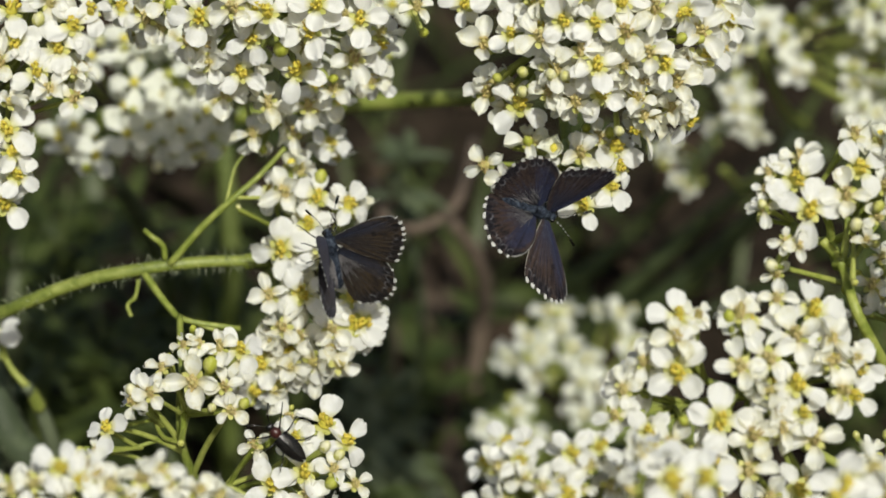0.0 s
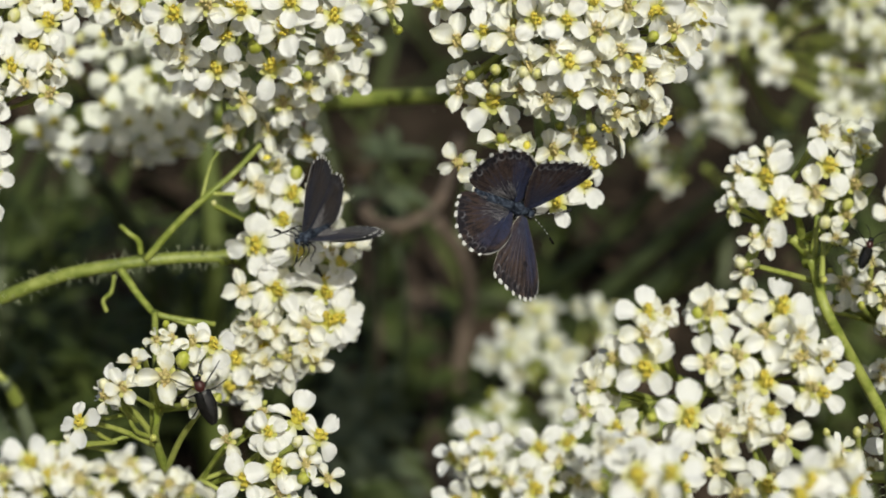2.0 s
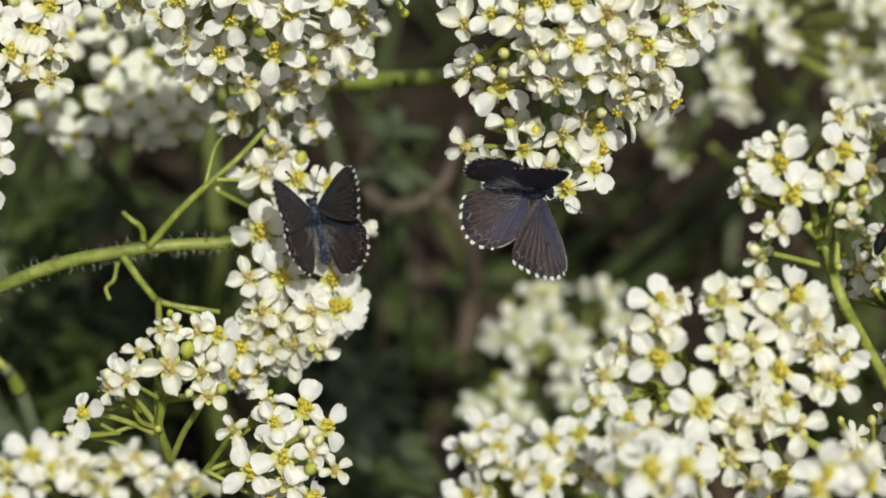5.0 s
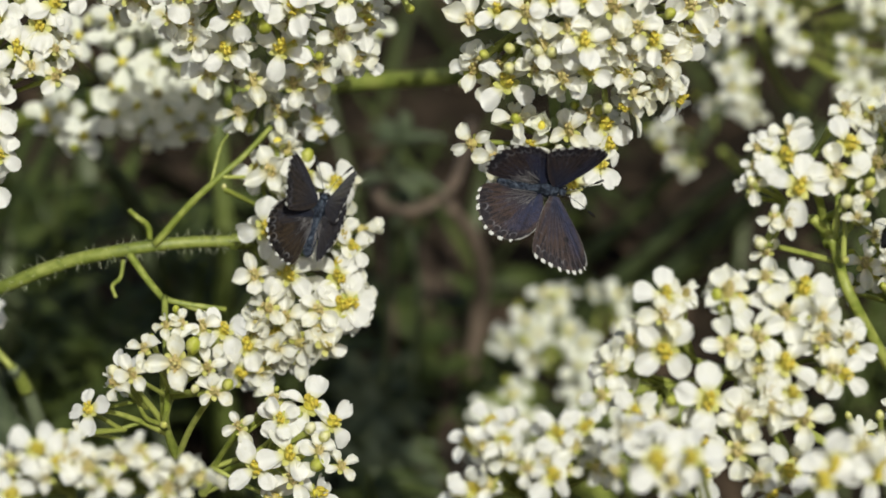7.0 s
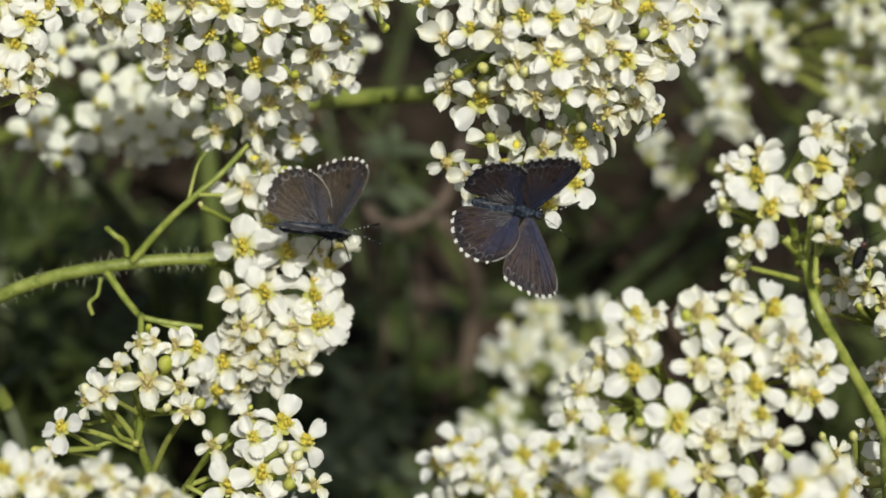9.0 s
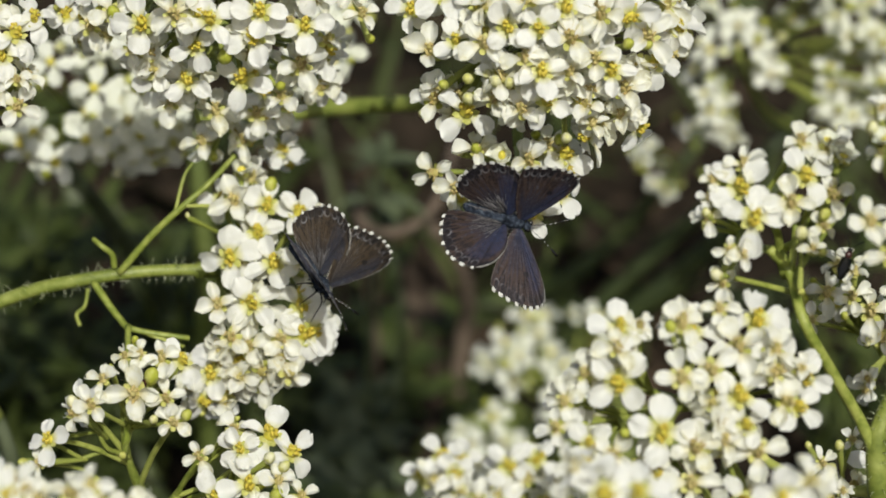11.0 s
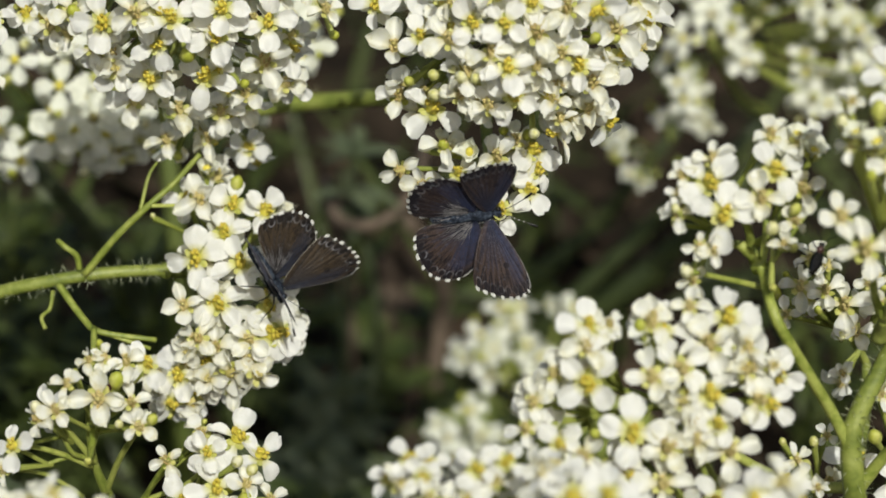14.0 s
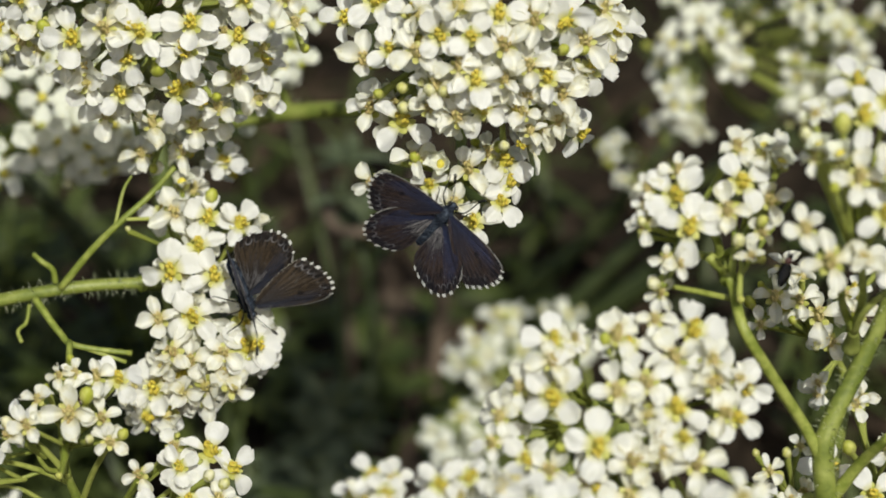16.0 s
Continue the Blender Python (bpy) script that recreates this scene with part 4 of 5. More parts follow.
F_TOP = [(880, -22, 0, 40, 0, 0.4, 1.05), (823, 8, 0, 10, -0.2, 0.3, 0.85), (955, 0), (1030, -10), (1210, 20), (1270, 0), (930, -70), (1010, -80), (1090, -70), (1170, -60), (1240, -60), (900, -140), (980, -150), (1060, -150), (1140, -150), (1210, -130), (960, -220), (1040, -230), (1120, -220)]
F2 = [(1027, 273, 1, 30, 0, 0.5, 1.0), (1088, 262, 0, 30, 0.3, 0.4, 1.0), (1096, 296, 0, 10, 0.3, 0.3, 0.9), (1033, 365, 0, 20, 0, 0.4, 1.0), (1080, 330, 0, 40, 0.3, 0.3, 0.9), (860, 292, 1, 40, -0.6, -0.3, 0.85), (935, 252, 1, 20, -0.1, 0.8, 0.8), (1058, 245, 1, 0, 0.1, 0.6, 0.9), (900, 320), (960, 300), (1000, 330)]
H1 = [(1408, 318, 0, 35, 0, 0.1, 1.0), (1432, 372, 0, -10, 0, 0.1, 1.05), (1520, 299, 0, 20, 0.1, 0.4, 0.95), (1498, 347, 1, 0, 0, 0.5, 0.9), (1414, 280, 1, 0, 0, 0.9, 0.75), (1353, 368, 1, 20, -0.5, 0.3, 0.70), (1362, 305, 1, 30, -0.4, 0.4, 0.6), (1390, 425, 1, 10, -0.1, -0.2, 0.55), (1415, 432, 1, 10, 0, -0.3, 0.65), (1512, 240, 1, 20, 0, 0.9, 0.8), (1532, 426, 1, 0, 0.2, 0.3, 0.55), (1552, 385, 1, 30, 0.2, 0.2, 0.6)]
H_OUT = [(1560, 250), (1357, 335, 1, 0, -0.5, 0.2, 0.55), (1375, 485, 1, 40, -0.3, 0.1, 0.6), (1565, 330, 1, 10, 0.3, 0.3, 0.8)]
I1 = [(1198, 656, 0, 40, 0, 0.0, 1.05), (1275, 744, 0, -6, 0, 0.05, 1.05), (1310, 648, 1, 5, 0, 0.2, 0.95), (1360, 634, 1, 40, 0, 0.2, 0.95), (1410, 683, 0, 35, 0, 0.5, 1.0), (1440, 551, 0, 10, 0, 0.5, 1.05), (1408, 597, 1, 30, 0, 0.6, 1.0), (1200, 563, 0, 0, 0, 0.8, 0.85), (1198, 597, 1, 10, 0, 0.6, 0.85), (1308, 557, 1, 30, 0, 0.9, 0.85), (1140, 641, 1, 20, -0.3, 0.5, 0.7), (1103, 690, 1, 20, -0.2, 0.2, 0.75)]
I_LOW = [(1148, 766, 0, 45, 0, 0.3, 0.75), (1187, 784, 1, 45, 0, 0.5, 0.8), (1332, 771, 1, 30, 0, 0.4, 0.95), (1385, 758, 1, 0, 0, 0.3, 0.9), (1422, 733, 0, 30, 0, 0.5, 0.75), (1440, 778, 1, 0, 0.1, 0.3, 0.95), (1325, 833, 1, 0, 0, 0.4, 0.95), (1415, 868, 0, 30, 0, 0.3, 0.95), (1490, 691, 1, 40, 0.3, 0.3, 0.85), (1508, 700, 0, 20, 0.4, 0.2, 0.8), (1512, 634, 1, 50, 0.5, 0.3, 0.65), (1468, 602, 1, 20, 0.3, 0.6, 0.9)]
I_FILL = [(1375, 530, 1, 10, -0.2, 0.6, 0.7), (1090, 735, 1, 30, -0.3, 0.2, 0.7), (1235, 560, 1, 20, 0.2, 0.8, 0.6), (1255, 800, 1), (1470, 640, 1), (1360, 690, 1), (1260, 870), (1365, 880)]
K1 = [(1190, 850, 0, 45, 0, 0.1, 1.05), (1250, 845), (1150, 815), (1545, 830), (1500, 855), (1565, 870), (1220, 890), (1120, 870), (1480, 890)]
K2 = [(920, 812), (1010, 800), (1045, 825), (895, 785), (960, 862), (1000, 875), (1080, 862), (1100, 838), (880, 830), (930, 850), (1060, 790), (842, 908), (868, 900), (895, 890)]
R1 = [(1680, 435, 1, 10, 0, 0.1, 1.05), (1640, 378, 1, 30, -0.1, 0.4, 0.85), (1737, 290, 1, 0, 0, 0.5, 0.95), (1746, 188, 0, 0, 0, 0.8, 0.95), (1778, 356, 0, 30, 0.1, 0.3, 0.9), (1784, 162, 0, 20, 0.2, 0.2, 0.9), (1732, 130, 0, 40, 0, 0.5, 0.85), (1656, 182, 1, 60, 0.2, 0.6, 0.6), (1735, 430, 1, 20, 0.2, 0.2, 0.8), (1662, 255, 1, 10, -0.3, 0.5, 0.6), (1790, 280), (1800, 450)]
S1 = [(1633, 798, 0, 60, 0.3, 0.3, 0.95), (1680, 692, 1, 0, 0.3, 0.7, 0.65), (1712, 846, 0, 30, 0.1, 0.2, 0.95), (1745, 770), (1780, 820), (1700, 905), (1755, 880)]

CREAM = "dense head of small white four-petalled flowers"
clump(CREAM + " with yellow centres", AA + AA_OUT, 0.368, (-120, 260, 0.400), 1, [(68, 35, 1.1)], stem=[(-200, 420, 0.42), (-258, 655, 0.436)])
clump(CREAM + " and green buds", A1 + A_MID + A_TOP, 0.366, (430, 60, 0.398), 2, [(497, 88, 1.25), (302, 10, 1.1), (590, 140, 0.8)], bulge=0.016, lean=0.024, extra=2.2, stem=[(440, 120, 0.42), (400, 207, 0.457)])
clump(CREAM + " in a long upright spray", B1 + B_LOW, 0.382, (470, 470, 0.400), 3, stem=[(455, 465, 0.394), (440, 463, 0.391)], buds= [(516, 288, 1.0, 1), (567, 314, 1.15), (422, 367, 0.45)], reach=0.9, extra=2.2, size=1.05)
clump(CREAM + " on spreading green stalks", C1, 0.354, (322, 785, 0.367), 4, stem=[(330, 815, 0.369), (345, 850, 0.372)], buds= [(232, 690, 0.9), (372, 646, 1.2), (432, 715, 0.9), (375, 722, 0.7), (320, 785, 0.6)], extra=0.15, thick=0.0007)
clump(CREAM + " and pale buds", D1, 0.360, (400, 860, 0.371), 5, stem=[(392, 885, 0.374), (385, 905, 0.376)], buds= [(587, 855, 1.05), (575, 790, 0.9), (600, 805, 0.9)], extra=0.25, thick=0.0007)
clump("few small white flowers on a grey-green stalk", [(2, 598), (-20, 590), (-34, 615)], 0.416, (46, 682, 0.421), 16, extra=0.0, size=1.15, stem=[(56, 694, 0.423), (70, 722, 0.426)])
clump(CREAM + ", low and out of focus", E1, 0.312, (180, 960, 0.340), 6, size=0.85, extra=0.7, old=0.75)
big_head = clump(CREAM + " with many open yellow centres", F1 + F_SIDE + F_TOP, 0.356, (1040, 30, 0.384), 7, [(1095, 232, 0.9), (1240, 70, 0.7), (925, 128, 0.9), (880, 138, 0.8), (925, 162, 1.0), (975, 132, 1.0), (1000, 135, 0.9), (1206, 68, 0.9)], extra=2.1, bulge=0.020, stem=[(1020, 100, 0.388), (1000, 150, 0.39)])
hang = Matrix((-UP, (BACK * 0.5 + RIGHT * 0.85).cross(-UP), BACK * 0.5 + RIGHT * 0.85)).transposed().to_4x4()
part("petal", PETALS_OLD[2], big_head, Matrix.Translation(at(1143, 236, 0.360) - at(1040, 30, 0.384)) @ hang, "withered petal hanging loose")
clump(CREAM + ", drooping below a larger head", F2, 0.368, (1000, 250, 0.386), 8, stem=[(1000, 200, 0.388), (1000, 150, 0.39)], buds= [(980, 262, 1.0, 1), (935, 250, 0.9), (905, 255, 0.8), (1080, 235, 0.9)], extra=0.5, size=0.93)
clump(CREAM + " at a forked stem", H1 + H_OUT, 0.337, (1470, 430, 0.350), 9, old=0.5, stem=[(1478, 445, 0.348), (1488, 468, 0.346)], buds= [(1515, 398, 1.0), (1365, 470, 1.0), (1512, 500, 0.6), (1555, 366, 0.9), (1586, 266, 1.0, 1), (1558, 238, 0.9, 1), (1349, 362, 0.7)], extra=0.15)
clump(CREAM + " with green stalks showing between", I1 + I_LOW + I_FILL, 0.329, (1330, 700, 0.349), 10, stem=[(1380, 745, 0.356), (1430, 788, 0.363)], buds= [(1290, 560, 0.9), (1210, 745, 0.8)], extra=1.1)
clump(CREAM + ", close and out of focus", K1, 0.300, (1330, 1000, 0.335), 11, extra=0.6, old=0.45)
clump(CREAM + ", low, slightly blurred", K2, 0.318, (980, 1000, 0.346), 12, size=0.86, extra=1.0, old=0.45)
clump(CREAM + " beside a thick forked stem", R1, 0.323, (1700, 560, 0.345), 13, stem=[(1695, 575, 0.348), (1690, 590, 0.350)], buds=[(1709, 197, 1.25), (1705, 252, 1.15, 1), (1669, 236, 1.0, 1), (1695, 308, 0.8), (1645, 215, 0.9)], extra=0.1, old=0.5)
clump(CREAM + " low behind a forked stem", S1, 0.366, (1770, 850, 0.382), 14, stem=[(1740, 900, 0.378), (1690, 960, 0.372), (1648, 985, 0.371)], buds=[(1673, 764, 1.15)], extra=0.5)
T1 = [(1543, 505, 1, 0, -0.1, 0.3, 1.0), (1588, 512, 1, 30, 0, 0.6, 0.9), (1637, 584, 1, 10, 0, 0.3, 1.0), (1620, 538, 1, 0, 0, 0.5, 1.2), (1685, 540, 1, 20, 0.2, 0.1, 0.9), (1728, 457, 1, 0, 0.1, 0.3, 1.0), (1612, 655, 1, 40, -0.2, 0.2, 0.7), (1518, 552, 1, 20, -0.2, 0.2, 0.7), (1592, 470), (1560, 455, 1), (1665, 500, 1)]
clump("shaded white flowers between the arms of a fork", T1, 0.374, (1650, 640, 0.388), 17, stem=[(1652, 700, 0.382), (1642, 800, 0.366), (1641, 860, 0.357)], buds=[(1500, 513, 1.0), (1683, 545, 1.0), (1575, 545, 0.7), (1612, 590, 0.8)], extra=0.4, size=0.85, old=0.6)
U1 = [(1540, 800, 1, 20, 0.2, 0.1, 0.7), (1575, 850, 1, 0, 0, 0.3, 0.7), (1590, 760, 1, 30, 0.3, 0.4, 0.6), (1520, 835)]
clump("small half-withered white flowers beside a stem", U1, 0.360, (1600, 905, 0.374), 18, stem=[(1620, 925, 0.372), (1643, 950, 0.368)], buds=[(1570, 770, 0.8), (1515, 770, 0.6)], extra=0.3, size=0.8, old=0.6)
clump("few white flowers and a hanging bud on thin stalks", [(738, 14, 1, 10, 0.2, 0.6, 0.75), (722, -30, 1, 30, 0.2, 0.4, 0.8), (700, -70)], 0.360, (690, -60, 0.376), 19, buds=[(750, 58, 0.8)], extra=0.0, bulge=0.002, thick=0.0006, stem=[(600, -40, 0.392), (440, 60, 0.398)])
BLUR = "blurred head of white flowers farther back"
far_clump(BLUR, [(70, 90, 400, 300), (150, 60, 400, 200)], 0.435, (230, 230, 0.482), 21, 42, 1.02, 0.014, stem=[(180, 240, 0.48), (100, 231, 0.48)])
far_clump(BLUR + " beside a stem", [(580, -20, 750, 130), (560, 60, 700, 205)], 0.44, (620, 80, 0.465), 22, 24, 1.0, stem=[(640, 130, 0.46), (660, 181, 0.451)])
far_clump(BLUR + " in the shade", [(1270, -40, 1410, 240), (1380, -40, 1600, 90), (1470, 40, 1720, 230)], 0.505, (1345, 90, 0.535), 23, 52, 0.85, stem=[(1385, 190, 0.585), (1428, 223, 0.62)])
far_clump(BLUR + ", low and sparse", [(1150, 200, 1290, 335)], 0.535, (1280, 300, 0.56), 24, 8, 0.55, stem=[(1310, 330, 0.595), (1345, 312, 0.62)])
far_clump(BLUR + " on low stalks", [(900, 545, 1150, 640), (890, 580, 980, 690), (1000, 640, 1100, 760)], 0.540, (1030, 720, 0.565), 25, 29, 0.90)
far_clump(BLUR + " near the soil", [(835, 690, 945, 800), (850, 760, 970, 880)], 0.535, (890, 860, 0.56), 26, 14, 0.88)

rng = random.Random(77)
for k, (x, y, d) in enumerate([(720, 230, 0.56), (690, 300, 0.57), (420, 330, 0.55), (380, 430, 0.58), (200, 330, 0.56),
                               (80, 400, 0.58), (520, 180, 0.60), (600, 640, 0.62), (670, 760, 0.60), (900, 700, 0.62), (560, 780, 0.58), (700, 860, 0.57), (660, 860, 0.54), (90, 620, 0.55), (180, 560, 0.57), (1000, 150, 0.66), (1450, 480, 0.58), (240, 680, 0.55), (1560, 330, 0.60), (980, 740, 0.59)]):
    pale = k in (0, 1, 8, 10, 11)
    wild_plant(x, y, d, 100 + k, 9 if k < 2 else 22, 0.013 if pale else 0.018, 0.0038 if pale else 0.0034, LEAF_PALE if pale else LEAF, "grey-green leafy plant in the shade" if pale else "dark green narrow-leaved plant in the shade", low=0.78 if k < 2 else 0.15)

stalk("dry_twig", "bent pale brown dry twig low in the shade", [(664, 335, 0.585), (680, 385, 0.575), (720, 405, 0.57), (775, 390, 0.57), (815, 345, 0.575), (840, 250, 0.60)], 0.0016, 0.0011, DRY, 0, 8, group="dry stalks")
stalk("dry_twig", "thick dry brown stalk leaning over soil", [(800, 1000, 0.64), (845, 620, 0.63), (858, 520, 0.615), (840, 450, 0.60), (800, 395, 0.59)], 0.0030, 0.0016, DRY, 0, 9, group="dry stalks")
stalk("dry_twig", "fallen weathered brown stalk on dark soil", [(735, 1100, 0.565), (742, 700, 0.634), (756, 540, 0.664), (748, 470, 0.678)], 0.0044, 0.0030, DRY_DARK, 0, 10, group="dry stalks")
stalk("dry_twig", "fallen weathered brown stalk on dark soil", [(810, 1100, 0.565), (800, 700, 0.632), (795, 560, 0.660), (806, 440, 0.685)], 0.0050, 0.0032, DRY_DARK, 0, 11, group="dry stalks")
# Three leaning stems whose shade is in their darker green.
stalk("plant_stem", "long green leaning stem, shade put into its colour", [(930, 700, 0.66), (1060, 560, 0.64), (1200, 430, 0.63), (1340, 315, 0.62), (1430, 220, 0.62)], 0.0030, 0.0018, LEAF_SHADED, 0, 12)
stalk("plant_stem", "long green leaning stem, shade put into its colour", [(1000, 640, 0.67), (1120, 560, 0.65), (1240, 470, 0.64), (1370, 350, 0.63), (1470, 260, 0.63)], 0.0042, 0.0022, LEAF_SHADED, 0, 32)
stalk("plant_stem", "long green leaning stem, shade put into its colour", [(900, 620, 0.68), (1000, 520, 0.67), (1130, 400, 0.66), (1230, 290, 0.65), (1300, 190, 0.65)], 0.0030, 0.0016, LEAF_SHADED, 0, 33)
stalk("grass_stem", "upright green stem behind the spray, sunlight put into its colour", [(410, 900, 0.60), (405, 600, 0.57), (410, 480, 0.55), (400, 300, 0.54), (385, 200, 0.54)], 0.0030, 0.0018, LEAF_LIT, 0, 13)
stalk("grass_stem", "slanting pale green stem in the shade", [(330, 520, 0.58), (260, 400, 0.53), (215, 335, 0.50), (170, 280, 0.49)], 0.0022, 0.0016, LEAF_PALE, 0, 14)
stalk("plant_stem", "bristly grey-green stalk beside low flowers", [(-90, 500, 0.455), (-25, 650, 0.445), (25, 780, 0.44), (120, 850, 0.436), (260, 930, 0.436)], 0.0028, 0.0036, LEAF_PALE, 260, 15, [([(104, 840, 0.437), (90, 775, 0.43), (68, 715, 0.426), (46, 682, 0.421)], 0.0015, 0.0010)])

for x, y, d, k in ((650, 700, 0.60, 150), (645, 800, 0.57, 151), (600, 720, 0.60, 153), (560, 850, 0.56, 154), (120, 330, 0.58, 157), (300, 380, 0.60, 158)):
    wild_plant(x, y, d, k, 22, 0.013, 0.0042, LEAF_PALE if k < 155 else LEAF, "small-leaved green plant in the shade")
for x, y, d, k in ((40, 330, 0.60, 160), (190, 360, 0.61, 162), (30, 430, 0.60, 164), (330, 420, 0.62, 166), (60, 560, 0.57, 167), (150, 590, 0.57, 168), (220, 640, 0.56, 169), (20, 640, 0.56, 170)):
    wild_plant(x, y, d, k, 18, 0.030, 0.0042, LEAF, "dark green plant with upright narrow leaves", 0.45)
for x, y, d, k in ((690, 600, 0.635, 171), (850, 660, 0.63, 172), (720, 690, 0.62, 173), (840, 760, 0.615, 174), (760, 810, 0.61, 175), (880, 560, 0.645, 176), (640, 560, 0.645, 177)):
    wild_plant(x, y, d, k, 14, 0.014, 0.005, LEAF, "low small-leaved green plant beside fallen stalks")
wild_plant(965, 715, 0.58, 140, 9, 0.030, 0.010, STEM, "sunlit yellow-green leaves among blurred flowers")
wild_plant(1110, 590, 0.57, 141, 7, 0.022, 0.007, STEM, "sunlit yellow-green leaves among blurred flowers")

left_butterfly, left_wings = butterfly("dark brown butterfly with white-chequered wing edges, on flowers", WING_B, 1)
right_butterfly, right_wings = butterfly("dark blue-brown butterfly with white-chequered wing edges, wings spread", WING_A, 2)
the_beetle = beetle("small black beetle with a dark red thorax", Matrix.Identity(4))
beetle("small dark beetle half hidden among white flowers", facing(at(1590, 446, 0.342), BACK, radians(-20), 0.62))


def flight(thing_, wings, rows):
    """rows: seconds, place, turn, and lift and sweep of the left fore, left hind, right fore and right hind wing."""
    walk(thing_, [(r[0], pose(*r[1:7])) for r in rows])
    for k, key in enumerate((("forewing", -1), ("hindwing", -1), ("forewing", 1), ("hindwing", 1))):
        ob, root = wings[key]
        walk(ob, [(r[0], wing_pose(root, key[1], r[7 + 2 * k], r[8 + 2 * k])) for r in rows])


def motions():
    flight(left_butterfly, left_wings, [
        (0, -0.01670, 0.01532, 0.18890, 79.0, -5.4, 34.7, 56, 3, 48, 2, 55, -6, 54, -17),
        (0.5, -0.01694, 0.01429, 0.18970, 79.6, -11.1, 41.6, 55, 6, 48, 8, 56, -6, 58, -14),
        (1, -0.01614, 0.01398, 0.19025, 66.8, -23.5, 58.0, 67, -6, 72, 20, 54, -5, 44, -23),
        (1.5, -0.01713, 0.01553, 0.19105, 56.5, -40.2, 92.9, 68, -36, 83, -34, 47, -8, 48, -27),
        (2, -0.01599, 0.01412, 0.19183, 25.1, -40.4, 136.8, 64, -10, 55, -8, 50, -19, 48, -26),
        (2.5, -0.01636, 0.01608, 0.19100, 26.3, -34.1, 130.5, 60, -8, 54, -13, 50, -17, 54, -21),
        (3, -0.01681, 0.01576, 0.19103, 32.8, -33.7, 124.6, 50, -8, 40, -10, 42, -15, 49, -19),
        (3.5, -0.01678, 0.01675, 0.19025, 38.3, -42.1, 103.8, 53, -10, 44, -20, 45, -13, 51, -20),
        (4, -0.01674, 0.01913, 0.18882, 52.6, -36.9, 69.3, 62, -3, 60, -14, 52, -8, 51, -20),
        (4.5, -0.01645, 0.02139, 0.18936, 61.1, -24.0, 33.6, 61, -1, 61, -6, 61, -1, 50, -21),
        (5, -0.01625, 0.02257, 0.18605, 51.7, -6.1, 15.0, 60, -1, 56, 6, 61, -4, 52, -12),
        (7.5, -0.01695, 0.02204, 0.18685, 25.8, 13.3, -14.3, 69, -14, 47, -23, 69, -21, 64, 1),
        (8, -0.01535, 0.02049, 0.18677, -5.6, 19.6, -21.5, 61, -9, 37, -27, 65, -29, 60, -21),
        (8.5, -0.01433, 0.01941, 0.18807, -16.5, 19.7, -33.0, 58, -1, 48, -26, 57, -32, 54.5, -20),
        (9, -0.01231, 0.02080, 0.18840, -12.3, -2.2, -84.8, 30, -6, 37, -14, 29.5, -14, 28, -21),
        (11.5, -0.01113, 0.01551, 0.18417, -56.8, -10.6, -106.6, 33, -11, 38, -18, 27.5, -20, 26, -21),
        (12, -0.01214, 0.01641, 0.18387, -54.6, -11.5, -109.3, 34, -9, 37, -14, 29.5, -17, 28, -16),
        (12.5, -0.01292, 0.01714, 0.18396, -69.4, 8.6, -112.2, 48, -8, 43, -15, 41, -28, 39.5, -30),
        (13, -0.01358, 0.02084, 0.18150, -66.9, 4.8, -108.5, 46, -4, 42, -11, 36.5, -27, 35, -26),
        (13.5, -0.01303, 0.01869, 0.18226, -65.7, 4.9, -110.6, 43, -7, 39, -10, 39, -30, 37.5, -29),
        (14, -0.01320, 0.01937, 0.18208, -65.6, 5.4, -111.8, 43, -7, 38, -12, 40.5, -27, 38.5, -29),
        (14.5, -0.01282, 0.01837, 0.18261, -66.9, 3.9, -110.5, 46, -7, 43, -13, 38.5, -28, 36.5, -27),
        (15, -0.01278, 0.01946, 0.18144, -67.8, 0.7, -112.1, 43, -6, 40, -16, 37.5, -30, 36, -32),
        (15.5, -0.01311, 0.01826, 0.18198, -72.0, 0.4, -116.4, 46, -10, 43, -16, 40.5, -32, 39, -30),
        (16, -0.01338, 0.01945, 0.18147, -74.1, 1.2, -118.2, 43, -12, 38, -19, 41.5, -36, 40, -30),
    ])
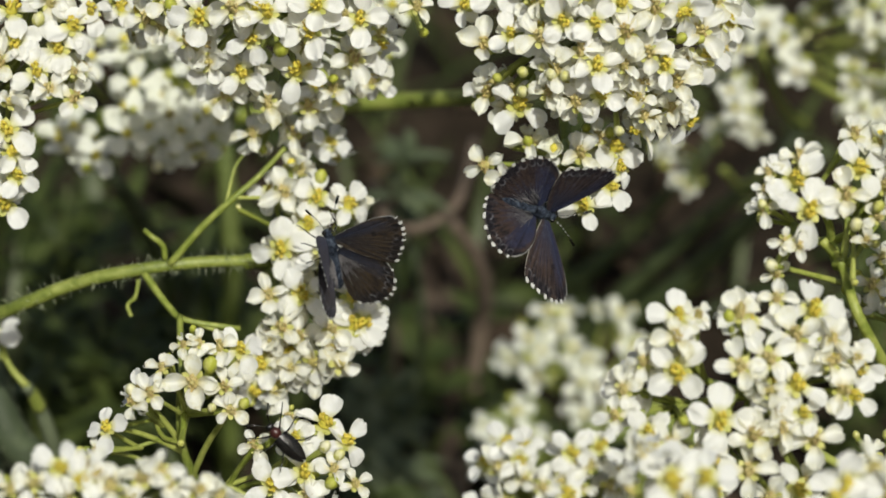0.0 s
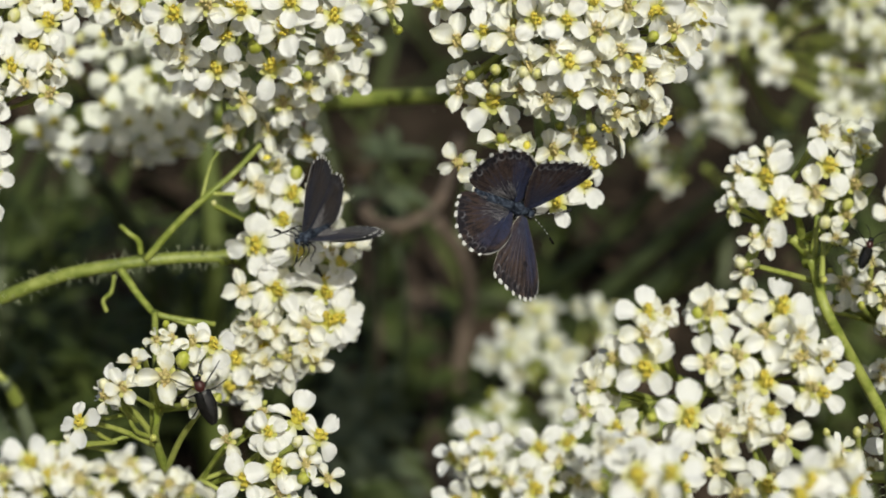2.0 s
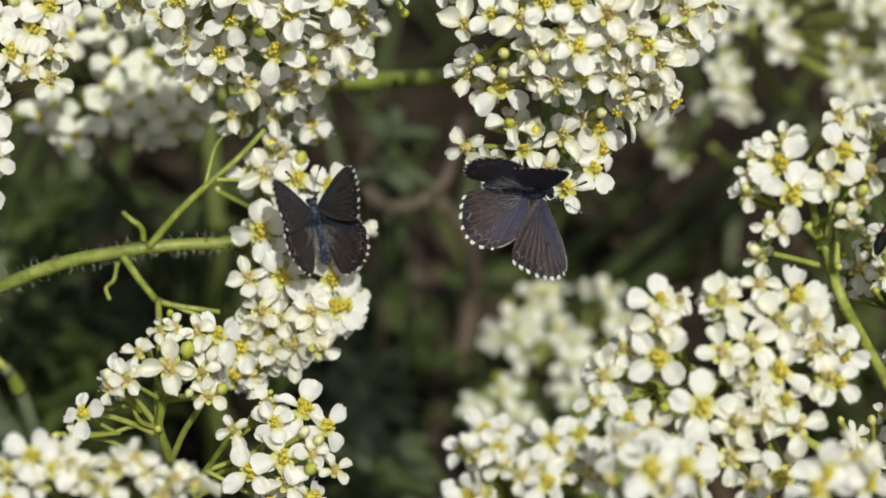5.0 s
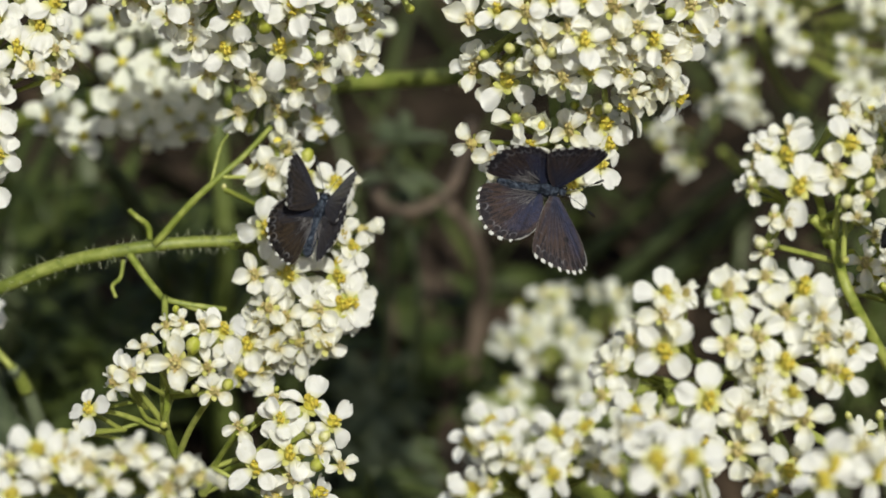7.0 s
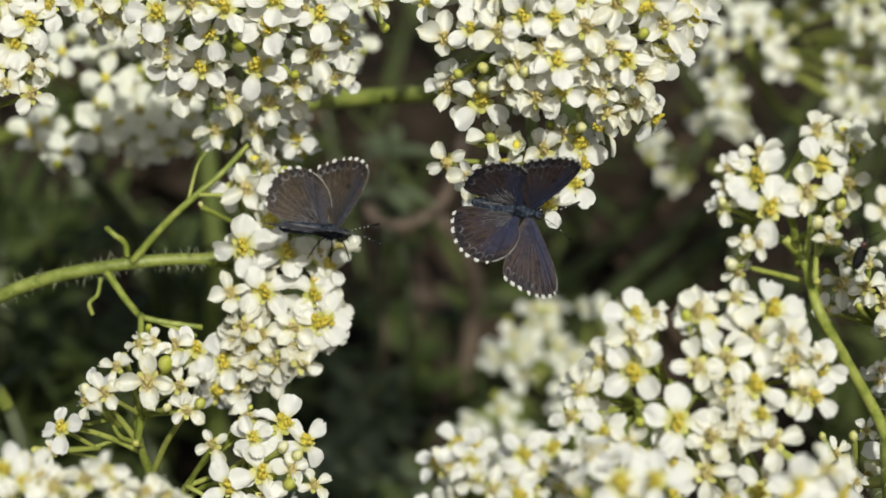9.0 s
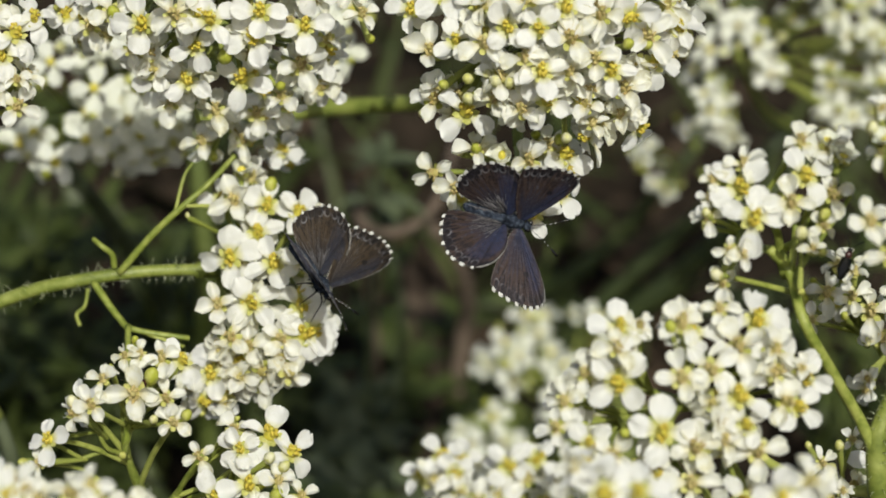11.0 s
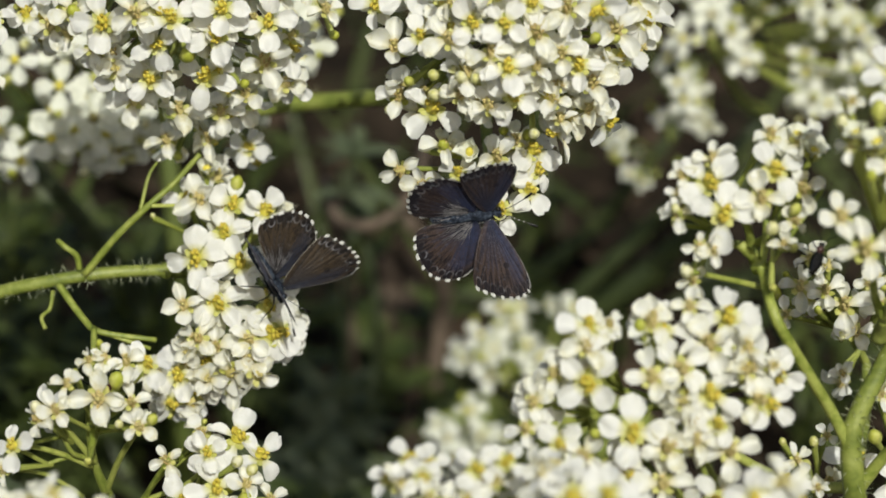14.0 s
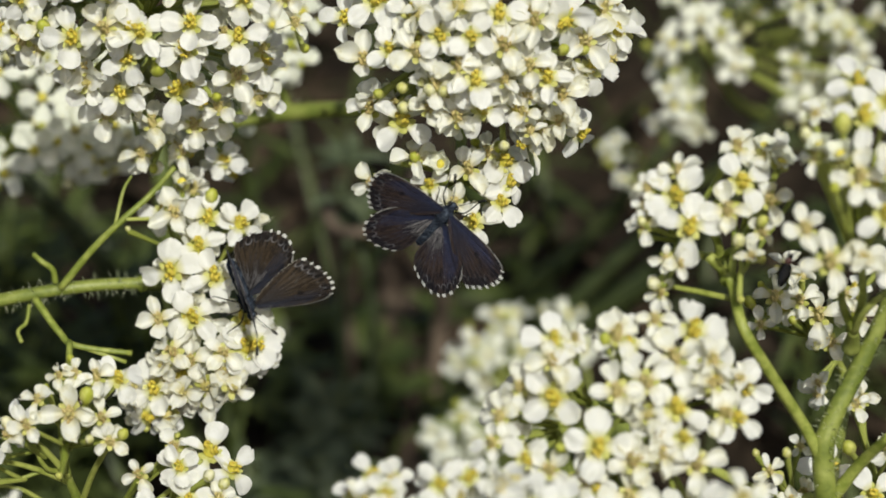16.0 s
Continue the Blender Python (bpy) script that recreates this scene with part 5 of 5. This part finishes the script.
    flight(right_butterfly, right_wings, [
        (0, 0.01342, 0.00731, 0.20174, -77.1, 55.6, -142.1, 33, -14, 21, -25, 35, -2, 41, -28),
        (1, 0.01405, 0.00667, 0.20285, -71.2, 51.6, -139.9, 35, -15, 27, -26, 35, -2, 38, -24),
        (2, 0.01413, 0.00622, 0.20266, -73.5, 56.3, -145.9, 29, -11, 19, -20, 31, -2, 38, -23),
        (2.5, 0.01426, 0.00725, 0.20233, -70.9, 56.4, -142.4, 33, -10, 24, -21, 34, -5, 39, -24),
        (3, 0.01383, 0.00782, 0.20072, -48.7, 72.8, -127.0, 55, -15, 57, -20, 55, -8, 54, -25),
        (3.5, 0.01631, 0.00880, 0.20128, 109.7, 83.8, 29.0, 35, -8, 28, -20, 34, -1, 36, -29),
        (4, 0.01513, 0.01033, 0.19995, 168.3, 83.0, 67.0, 24, 2, 20, -10, 23, -5, 26, -22),
        (4.5, 0.01558, 0.01020, 0.19993, 93.7, 84.2, -12.4, 30, 5, 27, -3, 30, -1, 29, -20),
        (5, 0.01516, 0.01110, 0.19958, 19.8, 85.6, -82.0, 43, -2, 34, -11, 44, -2, 43, -22),
        (7.5, 0.01649, 0.01291, 0.19790, -45.1, 68.2, -127.7, 39, -6, 37, -17, 40, 0, 43, -23),
        (8, 0.01664, 0.01164, 0.19866, -38.5, 65.1, -126.1, 39, -6, 38, -11, 38, 2, 44, -19),
        (8.5, 0.01708, 0.01025, 0.19937, -34.9, 66.1, -122.7, 39, -7, 37, -10, 40, -1, 45, -21),
        (9, 0.01647, 0.01064, 0.19910, -35.6, 66.9, -120.5, 33, -5, 36, -10, 35, -3, 43, -20),
        (11.5, 0.01718, 0.01064, 0.19949, -42.0, 59.9, -131.5, 30, -2, 29, -11, 31, 5, 41, -17),
        (12, 0.01719, 0.01027, 0.19966, -19.6, 63.0, -109.6, 27, -7, 26, -12, 27, 2, 35, -16),
        (12.5, 0.01761, 0.01012, 0.19925, 41.9, 80.9, -54.2, 26, -3, 24, -17, 26, -3, 24, -22),
        (13, 0.01646, 0.01646, 0.19555, 41.7, 74.1, -50.6, 53, -4, 51, -10, 52, -8, 49, -16),
        (13.5, 0.01698, 0.01318, 0.19798, 62.6, 80.8, -34.9, 23, -1, 21, -17, 22, -3, 13, -18),
        (14, 0.01718, 0.01328, 0.19781, 72.9, 81.1, -18.2, 23, -0, 20, -16, 23, -5, 15, -20),
        (14.5, 0.01745, 0.01235, 0.19898, 56.7, 81.7, -34.2, 24, -2, 21, -18, 24, -6, 19, -20),
        (15, 0.01579, 0.01315, 0.19833, 74.4, 55.6, -40.3, 31, -13, 35, -29, 32, -7, 42, -5),
        (15.5, 0.01641, 0.01205, 0.19998, 92.6, 35.3, -23.3, 33, -12, 35, -18, 36, -15, 37, -20),
        (16, 0.01644, 0.01280, 0.19963, 89.4, 35.9, -21.4, 25, -14, 30, -19, 27, -12, 31, -19),
    ])
    walk(the_beetle, [
        (0, pose(-0.02320, -0.01198, 0.17503, 55.3, -35.4, 29.8)),
        (0.5, pose(-0.02407, -0.01262, 0.17669, 74.6, -8.2, 5.8)),
        (1, pose(-0.02460, -0.01266, 0.17636, 68.3, -16.3, 11.8)),
        (1.5, pose(-0.02639, -0.01409, 0.17966, 45.3, -35.4, 29.8)),
        (2, pose(-0.02971, -0.01624, 0.18564, 63.3, -16.3, 11.8)),
        (2.5, pose(-0.03222, -0.01290, 0.18717, 51.6, -22.6, 17.0)),
        (3, pose(-0.03171, -0.01107, 0.19023, 14.6, -8.2, 5.8)),
        (3.5, pose(-0.03226, -0.01082, 0.19066, 29.1, -12.2, 8.7)),
        (4, pose(-0.03358, -0.00966, 0.18815, 35.5, -25.7, 19.7)),
        (4.3, pose(-0.03424, -0.01006, 0.18833, 41.0, -24.2, 18.3)),
        (4.5, pose(-0.03482, -0.00824, 0.18707, 41.1, -47.9, 50.9)),
        (4.7, pose(-0.03647, 0.00173, 0.17957, 30.0, -55.0, 90.0)),
        (5, pose(-0.03693, 0.01039, 0.16985, 14.0, -50.3, 122.4)),
        (16, pose(-0.03693, 0.01039, 0.16985, 14.0, -50.3, 122.4)),
    ])


motions()
